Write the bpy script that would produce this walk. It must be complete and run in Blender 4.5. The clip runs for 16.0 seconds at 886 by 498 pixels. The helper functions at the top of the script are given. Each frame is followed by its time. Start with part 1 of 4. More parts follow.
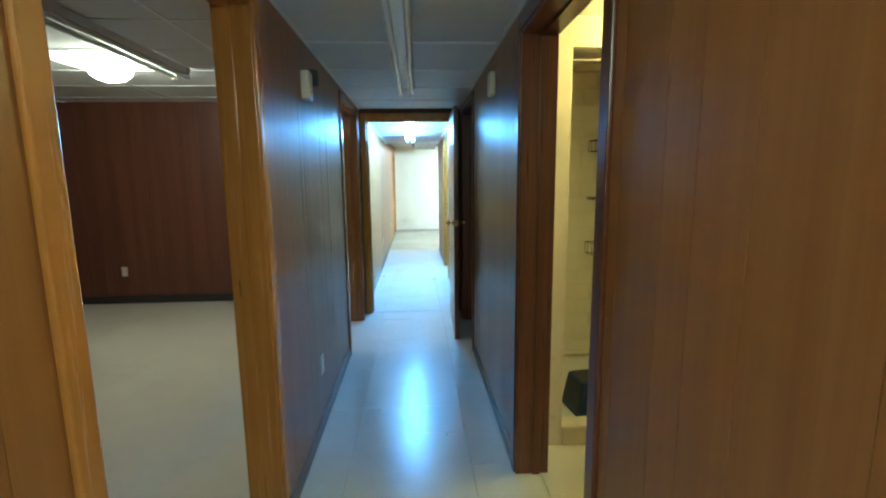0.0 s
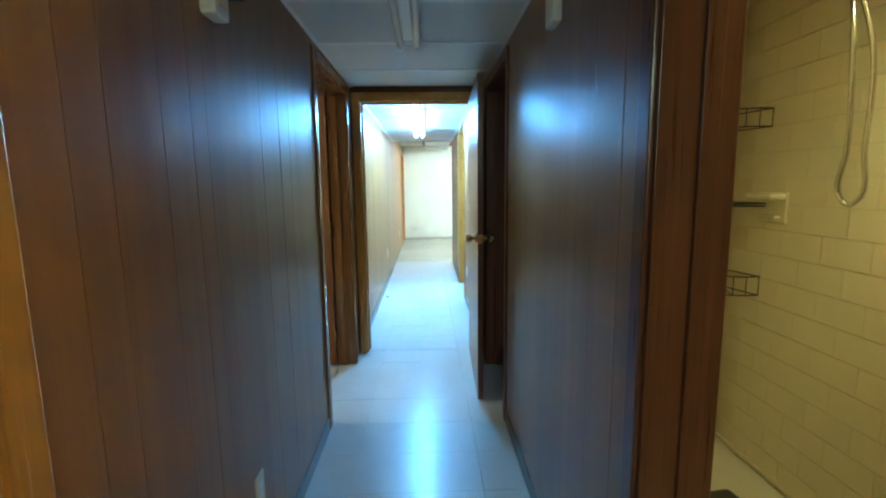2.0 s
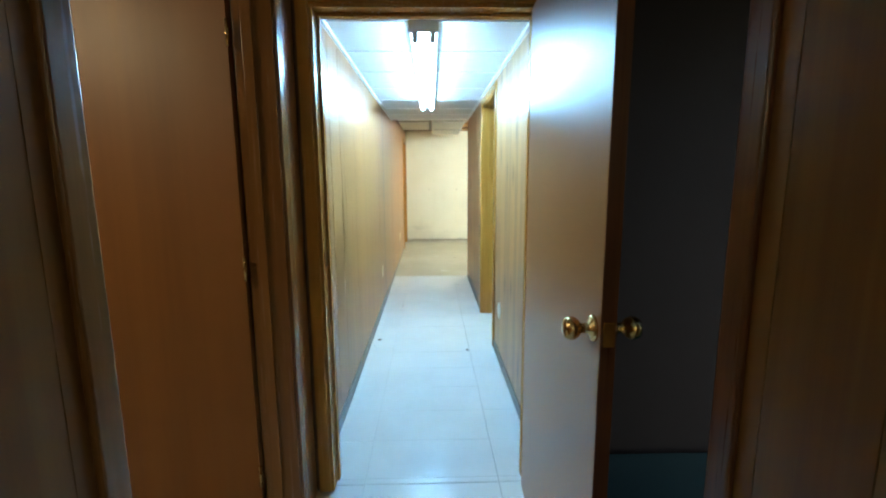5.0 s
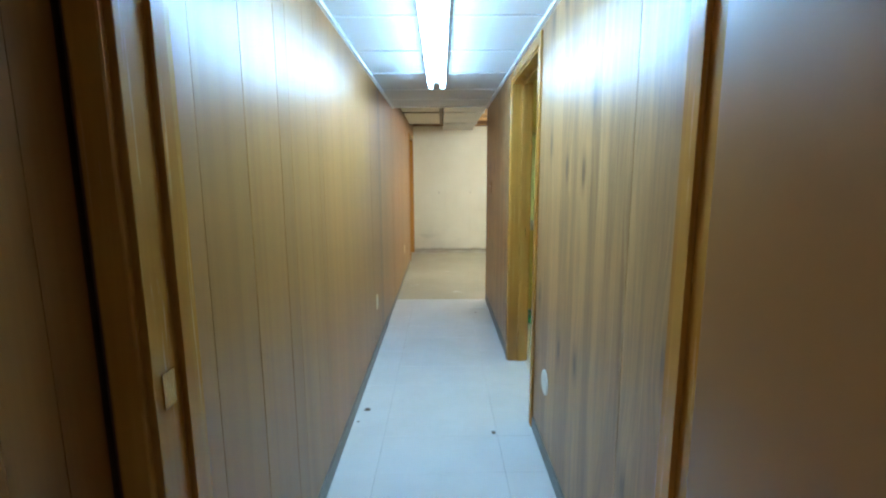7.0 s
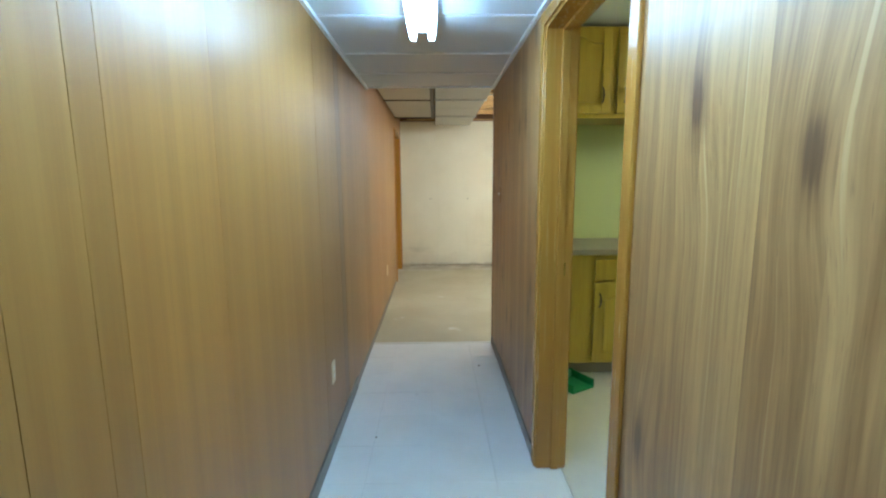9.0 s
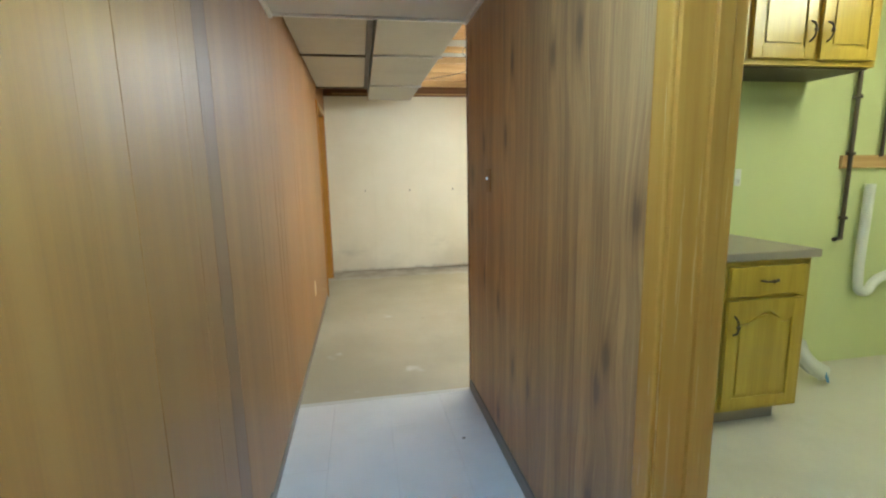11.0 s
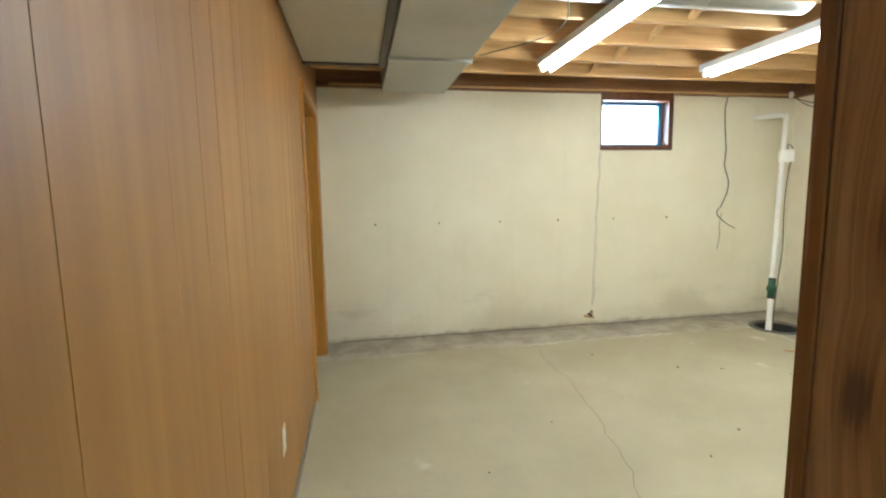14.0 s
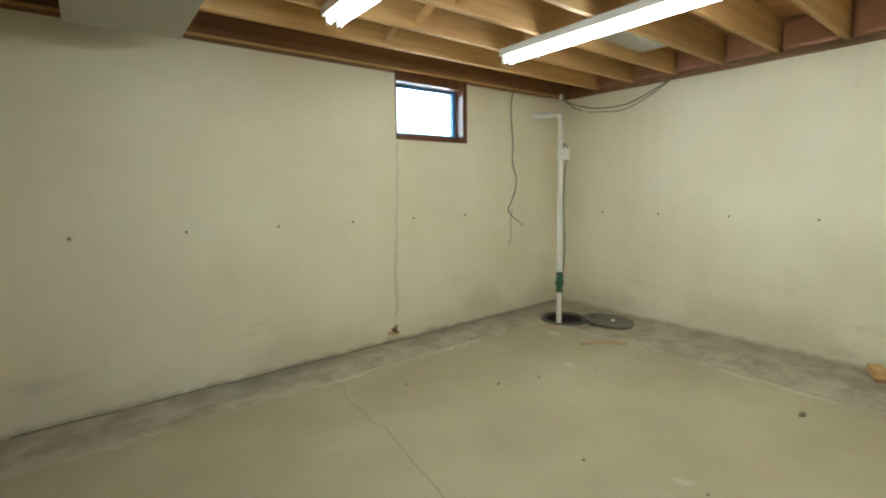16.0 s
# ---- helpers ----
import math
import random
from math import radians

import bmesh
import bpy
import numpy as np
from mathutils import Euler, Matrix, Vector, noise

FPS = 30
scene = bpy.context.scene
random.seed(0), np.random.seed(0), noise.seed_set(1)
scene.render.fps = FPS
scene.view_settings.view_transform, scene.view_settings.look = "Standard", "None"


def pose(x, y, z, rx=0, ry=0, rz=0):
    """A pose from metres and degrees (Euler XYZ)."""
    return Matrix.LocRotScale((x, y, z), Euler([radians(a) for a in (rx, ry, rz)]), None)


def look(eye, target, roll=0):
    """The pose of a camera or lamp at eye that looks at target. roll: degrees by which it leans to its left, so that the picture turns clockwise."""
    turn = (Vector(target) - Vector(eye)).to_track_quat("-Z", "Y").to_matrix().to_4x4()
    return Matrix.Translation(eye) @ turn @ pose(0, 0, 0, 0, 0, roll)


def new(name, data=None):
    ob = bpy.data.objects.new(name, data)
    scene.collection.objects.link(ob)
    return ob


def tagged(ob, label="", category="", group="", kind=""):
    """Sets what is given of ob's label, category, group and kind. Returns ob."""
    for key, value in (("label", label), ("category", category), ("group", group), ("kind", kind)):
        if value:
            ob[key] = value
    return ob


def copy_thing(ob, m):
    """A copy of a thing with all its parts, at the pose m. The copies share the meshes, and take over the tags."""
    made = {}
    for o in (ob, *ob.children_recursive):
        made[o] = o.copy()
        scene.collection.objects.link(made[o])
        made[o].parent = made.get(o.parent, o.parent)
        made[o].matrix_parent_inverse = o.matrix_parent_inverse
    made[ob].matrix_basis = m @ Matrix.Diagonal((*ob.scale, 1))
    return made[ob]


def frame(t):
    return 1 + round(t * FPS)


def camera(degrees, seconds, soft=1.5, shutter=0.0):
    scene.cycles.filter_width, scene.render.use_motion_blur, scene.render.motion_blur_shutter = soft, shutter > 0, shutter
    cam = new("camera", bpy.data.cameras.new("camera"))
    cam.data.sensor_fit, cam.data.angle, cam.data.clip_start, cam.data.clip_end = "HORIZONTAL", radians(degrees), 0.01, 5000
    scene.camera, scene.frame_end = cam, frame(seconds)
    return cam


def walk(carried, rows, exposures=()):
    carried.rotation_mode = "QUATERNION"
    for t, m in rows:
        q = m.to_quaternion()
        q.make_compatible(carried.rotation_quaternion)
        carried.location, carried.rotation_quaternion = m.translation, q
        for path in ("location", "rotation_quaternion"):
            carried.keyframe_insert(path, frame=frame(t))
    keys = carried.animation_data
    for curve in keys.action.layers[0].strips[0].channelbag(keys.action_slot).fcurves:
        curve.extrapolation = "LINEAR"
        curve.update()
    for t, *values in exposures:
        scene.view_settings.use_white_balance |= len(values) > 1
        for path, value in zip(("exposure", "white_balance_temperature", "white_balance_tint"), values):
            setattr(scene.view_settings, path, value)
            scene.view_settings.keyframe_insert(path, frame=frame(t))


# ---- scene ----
cam = camera(88.4, 16.0, soft=2.2)
PATH = [
    (0, (0.05, -0.06, 1.414), (0.165, 1.913, 1.111), -0.6),
    (0.5, (0.046, 0.19, 1.388), (0.142, 2.166, 1.09), -0.4),
    (1, (0.026, 0.478, 1.388), (0.133, 2.453, 1.094), -0.2),
    (1.2, (0.036, 0.589, 1.383), (0.142, 2.565, 1.094), -0.2),
    (1.5, (0.054, 0.784, 1.375), (0.153, 2.759, 1.082), -0.5),
    (1.7, (0.064, 0.89, 1.394), (0.15, 2.866, 1.1), -0.6),
    (2, (0.069, 1.06, 1.371), (0.135, 3.039, 1.09), -0.7),
    (2.5, (0.031, 1.358, 1.378), (0.116, 3.335, 1.09), -0.2),
    (3, (0.035, 1.648, 1.371), (0.146, 3.623, 1.072), -0.3),
    (3.5, (0.055, 1.936, 1.386), (0.132, 3.911, 1.085), -0.3),
    (3.7, (0.049, 2.062, 1.379), (0.122, 4.037, 1.075), -0.5),
    (5.8, (-0.009, 3.312, 1.383), (0.03, 5.286, 1.063), -0.3),
    (6, (-0.011, 3.427, 1.379), (0.03, 5.401, 1.064), -0.5),
    (6.5, (0.0, 3.743, 1.373), (0.037, 5.717, 1.053), -0.4),
    (7, (0.009, 4.035, 1.375), (0.015, 6.011, 1.064), -0.3),
    (7.5, (-0.019, 4.348, 1.377), (-0.011, 6.324, 1.069), 0.0),
    (8, (-0.005, 4.659, 1.376), (0.025, 6.636, 1.076), -0.1),
    (8.5, (0.038, 4.984, 1.388), (0.046, 6.962, 1.093), -0.3),
    (11, (-0.099, 6.499, 1.318), (0.244, 8.441, 0.986), -1.2),
    (11.5, (-0.149, 6.846, 1.322), (0.23, 8.78, 0.98), -1.1),
    (12, (-0.221, 7.176, 1.33), (0.142, 9.117, 1.01), -0.6),
    (12.5, (-0.255, 7.516, 1.339), (0.087, 9.466, 1.051), -0.8),
    (13, (-0.229, 7.866, 1.35), (0.063, 9.828, 1.092), -1.3),
    (13.5, (-0.243, 8.2, 1.323), (0.056, 10.164, 1.091), -0.9),
    (14, (-0.173, 8.483, 1.355), (0.179, 10.438, 1.12), -1.0),
    (14.5, (-0.111, 8.779, 1.379), (0.399, 10.698, 1.142), -1.1),
    (15, (-0.069, 9.023, 1.378), (0.678, 10.861, 1.131), -0.7),
    (15.5, (0.012, 9.182, 1.357), (1.012, 10.896, 1.109), -0.6),
    (16, (0.067, 9.35, 1.356), (1.279, 10.918, 1.089), -0.8),
]
EXPOSURES = [(0.0, 1.22, 4050, -2), (1.5, 1.22, 4000, -4), (3.0, 1.25, 4600, -2), (3.7, 1.2, 4750, -2), (5.8, 0.45, 5300, 4), (7.5, 0.1, 5250, 9), (8.5, 0.02, 5350, 9),
             (11.0, 0.15, 5400, 11), (12.5, 0.3, 5500, 11), (14.0, -0.05, 5300, 8), (15.0, -0.35, 5550, 7), (16.0, -0.75, 5450, 3)]
walk(cam, [(t, look(e, g, r)) for t, e, g, r in PATH], EXPOSURES)

# ---- world and lamps' colours ----
world = bpy.data.worlds.new("world")
scene.world = world
world.use_nodes = True
wn = world.node_tree.nodes
sky = wn.new("ShaderNodeTexSky")
sky.sky_type = "NISHITA"
sky.sun_disc = False
sky.sun_elevation, sky.sun_rotation = radians(35), radians(150)
world.node_tree.links.new(sky.outputs[0], wn["Background"].inputs[0])
wn["Background"].inputs[1].default_value = 0.12

COOL = (0.45, 0.745, 1.0)      # daylight tubes in the hall
NEUTRAL = (1.0, 0.96, 0.80)   # tubes in the big room
WARM = (1.0, 0.72, 0.35)      # bulbs
HALL_TUBE, ROOM_TUBE, GLOBE, BATH_BULB, KITCHEN_TUBE = 55.0, 57.0, 42.0, 32.0, 74.0


# ---- materials ----
def nodes_of(name, rough=0.5, metal=0.0):
    m = bpy.data.materials.new(name)
    m.use_nodes = True
    nt = m.node_tree
    b = nt.nodes["Principled BSDF"]
    b.inputs["Roughness"].default_value, b.inputs["Metallic"].default_value = rough, metal
    return m, nt, b


def add(nt, kind, **ins):
    n = nt.nodes.new(kind)
    for k, v in ins.items():
        n.inputs[k.replace("_", " ")].default_value = v
    return n


def math_node(nt, op, a, b=None, c=None):
    n = nt.nodes.new("ShaderNodeMath")
    n.operation = op
    for i, v in enumerate((a, b, c)):
        if v is None:
            continue
        if isinstance(v, (int, float)):
            n.inputs[i].default_value = v
        else:
            nt.links.new(v, n.inputs[i])
    return n.outputs[0]


def mixed(nt, fac, a, b, blend="MIX"):
    n = nt.nodes.new("ShaderNodeMix")
    n.data_type, n.blend_type = "RGBA", blend
    for sock, v in ((n.inputs["Factor"], fac), (n.inputs["A"], a), (n.inputs["B"], b)):
        if isinstance(v, (int, float)):
            sock.default_value = v
        elif isinstance(v, tuple):
            sock.default_value = (*v, 1)
        else:
            nt.links.new(v, sock)
    return n.outputs["Result"]


def ramp(nt, fac, lo, hi):
    n = nt.nodes.new("ShaderNodeMapRange")
    n.interpolation_type = "SMOOTHSTEP"
    n.inputs["From Min"].default_value, n.inputs["From Max"].default_value = lo, hi
    nt.links.new(fac, n.inputs["Value"])
    return n.outputs["Result"]


def coords(nt, scale=(1, 1, 1), shuffle=True):
    """Object coordinates, stretched, and shifted from piece to piece."""
    t = nt.nodes.new("ShaderNodeTexCoord")
    mp = add(nt, "ShaderNodeMapping", Scale=scale)
    nt.links.new(t.outputs["Object"], mp.inputs["Vector"])
    if shuffle:
        o = nt.nodes.new("ShaderNodeObjectInfo")
        c = nt.nodes.new("ShaderNodeCombineXYZ")
        s = math_node(nt, "MULTIPLY", o.outputs["Random"], 37.0)
        for i in range(3):
            nt.links.new(s, c.inputs[i])
        nt.links.new(c.outputs[0], mp.inputs["Location"])
        return mp.outputs[0], o.outputs["Random"]
    return mp.outputs[0], None


def noise_tex(nt, vec, scale, detail=4.0, rough=0.55):
    n = add(nt, "ShaderNodeTexNoise", Scale=scale, Detail=detail, Roughness=rough)
    nt.links.new(vec, n.inputs["Vector"])
    return n.outputs["Fac"]


def bumped(nt, b, height, strength=0.2, distance=0.002):
    n = add(nt, "ShaderNodeBump", Strength=strength, Distance=distance)
    nt.links.new(height, n.inputs["Height"])
    nt.links.new(n.outputs[0], b.inputs["Normal"])


def wood(name, dark, light, rough=0.35, grain=(14, 14, 0.7), streak=0.5, knots=0.0, spread=0.12, pale=None, along="z"):
    m, nt, b = nodes_of(name, rough)
    if along == "y":
        grain = (grain[0], grain[2], grain[1])
    if along == "x":
        grain = (grain[2], grain[0], grain[1])
    v, rnd = coords(nt, grain)
    fine = noise_tex(nt, v, 6.0, 6.0, 0.65)
    broad = noise_tex(nt, v, 0.9, 3.0, 0.5)
    f = math_node(nt, "MULTIPLY_ADD", fine, streak, math_node(nt, "MULTIPLY", broad, 1 - streak))
    col = mixed(nt, ramp(nt, f, 0.34, 0.66), dark, light)
    if pale:
        v2, _ = coords(nt, (9, 9, 0.25))
        p = ramp(nt, noise_tex(nt, v2, 2.2, 5.0, 0.7), 0.52, 0.68)
        col = mixed(nt, math_node(nt, "MULTIPLY", p, 0.3), col, pale)
    if knots:
        v3, _ = coords(nt, (3.4, 3.4, 1.5))
        vo = add(nt, "ShaderNodeTexVoronoi", Scale=1.3)
        nt.links.new(v3, vo.inputs["Vector"])
        wob = math_node(nt, "MULTIPLY_ADD", fine, 0.12, vo.outputs["Distance"])
        k = math_node(nt, "SUBTRACT", 1.0, ramp(nt, wob, 0.13, 0.25))
        col = mixed(nt, math_node(nt, "MULTIPLY", k, knots), col, tuple(c * 0.3 for c in dark))
    tone = math_node(nt, "MULTIPLY_ADD", rnd, spread * 2, 1 - spread)
    hsv = nt.nodes.new("ShaderNodeHueSaturation")
    nt.links.new(col, hsv.inputs["Color"])
    nt.links.new(tone, hsv.inputs["Value"])
    nt.links.new(hsv.outputs[0], b.inputs["Base Color"])
    nt.links.new(math_node(nt, "MULTIPLY_ADD", fine, 0.2, rough - 0.1), b.inputs["Roughness"])
    bumped(nt, b, fine, 0.05, 0.001)
    return m


def plain(name, col, rough=0.5, metal=0.0, vary=0.06, scale=9.0, bump=0.05, dirt=None, dirt_amount=0.0, wear=0.16):
    m, nt, b = nodes_of(name, rough, metal)
    v, rnd = coords(nt)
    n1 = noise_tex(nt, v, scale, 5.0)
    n2 = noise_tex(nt, v, scale * 14, 2.0)
    k = math_node(nt, "MULTIPLY_ADD", n1, vary * 2, 1 - vary)
    hsv = nt.nodes.new("ShaderNodeHueSaturation")
    hsv.inputs["Color"].default_value = (*col, 1)
    nt.links.new(k, hsv.inputs["Value"])
    out = hsv.outputs[0]
    if dirt:
        n3 = ramp(nt, noise_tex(nt, v, scale * 0.35, 7.0, 0.7), 0.5, 0.72)
        out = mixed(nt, math_node(nt, "MULTIPLY", n3, dirt_amount), out, dirt)
    nt.links.new(out, b.inputs["Base Color"])
    nt.links.new(math_node(nt, "MULTIPLY_ADD", n1, wear, rough - wear / 2), b.inputs["Roughness"])
    bumped(nt, b, n2, bump, 0.002)
    return m


def glow(name, col, strength):
    m, nt, b = nodes_of(name, 0.3)
    b.inputs["Base Color"].default_value = (0.8, 0.8, 0.8, 1)
    b.inputs["Emission Color"].default_value = (*col, 1)
    b.inputs["Emission Strength"].default_value = strength
    return m


def concrete_floor():
    m, nt, b = nodes_of("bare_concrete", 0.75)
    v, _ = coords(nt, shuffle=False)
    big, mid, fine = noise_tex(nt, v, 0.9, 6.0), noise_tex(nt, v, 5.0, 6.0, 0.7), noise_tex(nt, v, 90.0, 3.0)
    col = mixed(nt, ramp(nt, big, 0.3, 0.7), (0.335, 0.29, 0.175), (0.415, 0.362, 0.232))
    col = mixed(nt, math_node(nt, "MULTIPLY", ramp(nt, mid, 0.52, 0.75), 0.35), col, (0.30, 0.26, 0.19))
    sep = nt.nodes.new("ShaderNodeSeparateXYZ")
    nt.links.new(v, sep.inputs[0])
    edge_y = math_node(nt, "SUBTRACT", sep.outputs[1], 12.27)
    edge_x = math_node(nt, "SUBTRACT", sep.outputs[0], 3.62)
    d = math_node(nt, "MAXIMUM", edge_y, edge_x)
    wob = math_node(nt, "MULTIPLY_ADD", math_node(nt, "SUBTRACT", mid, 0.5), 0.3, d)
    patch = ramp(nt, wob, -0.01, 0.03)
    grey = mixed(nt, ramp(nt, mid, 0.35, 0.65), (0.26, 0.225, 0.16), (0.43, 0.38, 0.285))
    col = mixed(nt, math_node(nt, "MULTIPLY", patch, 0.85), col, grey)
    rim = math_node(nt, "SUBTRACT", 1.0, ramp(nt, math_node(nt, "ABSOLUTE", wob), 0.004, 0.022))
    salt = math_node(nt, "MULTIPLY", rim, ramp(nt, big, 0.42, 0.6))
    col = mixed(nt, math_node(nt, "MULTIPLY", salt, 0.6), col, (0.66, 0.62, 0.52))
    spots = ramp(nt, noise_tex(nt, v, 2.3, 3.0, 0.4), 0.68, 0.74)
    col = mixed(nt, math_node(nt, "MULTIPLY", spots, 0.5), col, (0.64, 0.60, 0.50))
    damp = math_node(nt, "MULTIPLY", ramp(nt, math_node(nt, "SUBTRACT", sep.outputs[1], 12.45), 0.0, 0.26), ramp(nt, big, 0.4, 0.62))
    col = mixed(nt, math_node(nt, "MULTIPLY", damp, 0.55), col, (0.10, 0.09, 0.07))
    nt.links.new(col, b.inputs["Base Color"])
    bumped(nt, b, math_node(nt, "ADD", fine, mid), 0.35, 0.004)
    return m


def painted_block():
    m, nt, b = nodes_of("cream_painted_concrete", 0.6)
    v, _ = coords(nt, shuffle=False)
    sep = nt.nodes.new("ShaderNodeSeparateXYZ")
    nt.links.new(v, sep.inputs[0])
    big, mid, fine = noise_tex(nt, v, 1.1, 6.0), noise_tex(nt, v, 7.0, 5.0, 0.65), noise_tex(nt, v, 120.0, 2.0)
    col = mixed(nt, ramp(nt, big, 0.3, 0.7), (0.74, 0.68, 0.505), (0.82, 0.77, 0.605))
    # rising damp with an uneven upper edge
    line = math_node(nt, "MULTIPLY_ADD", math_node(nt, "SUBTRACT", big, 0.5), 1.1, sep.outputs[2])
    low = math_node(nt, "SUBTRACT", 1.0, ramp(nt, line, 0.02, 0.34))
    col = mixed(nt, math_node(nt, "MULTIPLY", low, 0.3), col, (0.45, 0.40, 0.30))
    v2, _ = coords(nt, (6, 6, 0.4), shuffle=False)
    runs = ramp(nt, noise_tex(nt, v2, 1.6, 4.0), 0.56, 0.72)
    col = mixed(nt, math_node(nt, "MULTIPLY", runs, 0.07), col, (0.50, 0.44, 0.32))
    v3, _ = coords(nt, (1.3, 1.3, 5.0), shuffle=False)
    smear = math_node(nt, "MULTIPLY", ramp(nt, noise_tex(nt, v3, 1.2, 6.0, 0.7), 0.54, 0.70), math_node(nt, "SUBTRACT", 1.0, ramp(nt, sep.outputs[2], 0.15, 0.75)))
    col = mixed(nt, math_node(nt, "MULTIPLY", smear, 0.3), col, (0.36, 0.33, 0.24))
    foot = math_node(nt, "SUBTRACT", 1.0, ramp(nt, math_node(nt, "MULTIPLY_ADD", math_node(nt, "SUBTRACT", mid, 0.5), 0.12, sep.outputs[2]), 0.0, 0.05))
    col = mixed(nt, math_node(nt, "MULTIPLY", foot, 0.55), col, (0.26, 0.21, 0.13))
    nt.links.new(col, b.inputs["Base Color"])
    bumped(nt, b, math_node(nt, "MULTIPLY_ADD", mid, 1.5, fine), 0.3, 0.004)
    return m


def curtain_cloth():
    m, nt, b = nodes_of("printed_curtain", 0.7)
    uv = nt.nodes.new("ShaderNodeUVMap")
    sep = nt.nodes.new("ShaderNodeSeparateXYZ")
    nt.links.new(uv.outputs[0], sep.inputs[0])
    u, z = sep.outputs[0], sep.outputs[1]
    us, zs = math_node(nt, "MULTIPLY", u, 6.5), math_node(nt, "MULTIPLY", z, 5.0)
    fa = math_node(nt, "ABSOLUTE", math_node(nt, "SUBTRACT", math_node(nt, "FRACT", math_node(nt, "ADD", us, zs)), 0.5))
    fb = math_node(nt, "ABSOLUTE", math_node(nt, "SUBTRACT", math_node(nt, "FRACT", math_node(nt, "SUBTRACT", us, zs)), 0.5))
    d = math_node(nt, "MAXIMUM", fa, fb)
    line = math_node(nt, "GREATER_THAN", d, 0.468)
    ring = math_node(nt, "COMPARE", d, 0.21, 0.026)
    ink = math_node(nt, "MAXIMUM", line, ring)
    v, _ = coords(nt)
    ground = mixed(nt, noise_tex(nt, v, 14.0), (0.42, 0.36, 0.30), (0.55, 0.48, 0.38))
    col = mixed(nt, ink, ground, (0.07, 0.055, 0.09))
    white = math_node(nt, "GREATER_THAN", z, 1.50)
    navy = math_node(nt, "GREATER_THAN", z, 1.58)
    col = mixed(nt, white, col, (0.66, 0.60, 0.44))
    col = mixed(nt, navy, col, (0.03, 0.025, 0.05))
    nt.links.new(col, b.inputs["Base Color"])
    return m


def knotty_wood():
    """Printed knotty sheet: narrow strips of differing tone, streaks, pores and long knots."""
    m, nt, b = nodes_of("knotty_panel", 0.36)
    v, rnd = coords(nt)
    sep = nt.nodes.new("ShaderNodeSeparateXYZ")
    nt.links.new(v, sep.inputs[0])
    vw, _ = coords(nt, (5, 5, 1.1))
    sway = math_node(nt, "SUBTRACT", noise_tex(nt, vw, 1.0, 2.0), 0.5)
    vk, _ = coords(nt, (3.5, 3.5, 1.4))
    flat = nt.nodes.new("ShaderNodeSeparateXYZ")
    nt.links.new(vk, flat.inputs[0])
    face = nt.nodes.new("ShaderNodeCombineXYZ")
    nt.links.new(flat.outputs[0], face.inputs[0])
    nt.links.new(flat.outputs[2], face.inputs[1])
    kn = add(nt, "ShaderNodeTexVoronoi", Scale=1.0)
    kn.voronoi_dimensions = "2D"
    nt.links.new(face.outputs[0], kn.inputs["Vector"])
    pull_in = math_node(nt, "SUBTRACT", 1.0, ramp(nt, kn.outputs["Distance"], 0.05, 0.42))
    x = math_node(nt, "MULTIPLY_ADD", sway, 0.035, sep.outputs[0])
    xg = math_node(nt, "MULTIPLY_ADD", pull_in, 0.03, x)
    st = nt.nodes.new("ShaderNodeTexVoronoi")
    st.voronoi_dimensions = "1D"
    st.inputs["Scale"].default_value = 13.0
    nt.links.new(math_node(nt, "MULTIPLY_ADD", sway, 0.008, sep.outputs[0]), st.inputs["W"])
    tone = nt.nodes.new("ShaderNodeSeparateColor")
    nt.links.new(st.outputs["Color"], tone.inputs[0])

    def grain(across, along, detail):
        c = nt.nodes.new("ShaderNodeCombineXYZ")
        nt.links.new(math_node(nt, "MULTIPLY", xg, across), c.inputs[0])
        nt.links.new(math_node(nt, "MULTIPLY", tone.outputs[1], 20.0), c.inputs[1])
        nt.links.new(math_node(nt, "MULTIPLY", sep.outputs[2], along), c.inputs[2])
        return noise_tex(nt, c.outputs[0], 1.0, detail, 0.6)
    broad, fine, pores = grain(30, 1.3, 5.0), grain(130, 4.0, 3.0), grain(300, 14.0, 2.0)
    f = math_node(nt, "MULTIPLY_ADD", tone.outputs[0], 0.15, math_node(nt, "MULTIPLY_ADD", fine, 0.4, math_node(nt, "MULTIPLY", broad, 0.75)))
    col = mixed(nt, ramp(nt, f, 0.38, 0.92), (0.225, 0.104, 0.031), (0.475, 0.265, 0.092))
    thin = ramp(nt, grain(55, 0.5, 2.0), 0.63, 0.70)
    col = mixed(nt, math_node(nt, "MULTIPLY", thin, 0.45), col, (0.60, 0.40, 0.19))
    col = mixed(nt, math_node(nt, "MULTIPLY", ramp(nt, pores, 0.60, 0.72), 0.35), col, (0.12, 0.05, 0.018))
    d = math_node(nt, "MULTIPLY_ADD", math_node(nt, "SUBTRACT", fine, 0.5), 0.10, kn.outputs["Distance"])
    halo = math_node(nt, "SUBTRACT", 1.0, ramp(nt, d, 0.06, 0.17))
    core = math_node(nt, "SUBTRACT", 1.0, ramp(nt, d, 0.03, 0.09))
    col = mixed(nt, math_node(nt, "MULTIPLY", halo, 0.45), col, (0.15, 0.062, 0.02))
    col = mixed(nt, math_node(nt, "MULTIPLY", core, 0.6), col, (0.06, 0.026, 0.012))
    nt.links.new(col, b.inputs["Base Color"])
    nt.links.new(math_node(nt, "MULTIPLY_ADD", broad, 0.2, 0.28), b.inputs["Roughness"])
    bumped(nt, b, fine, 0.05, 0.001)
    return m


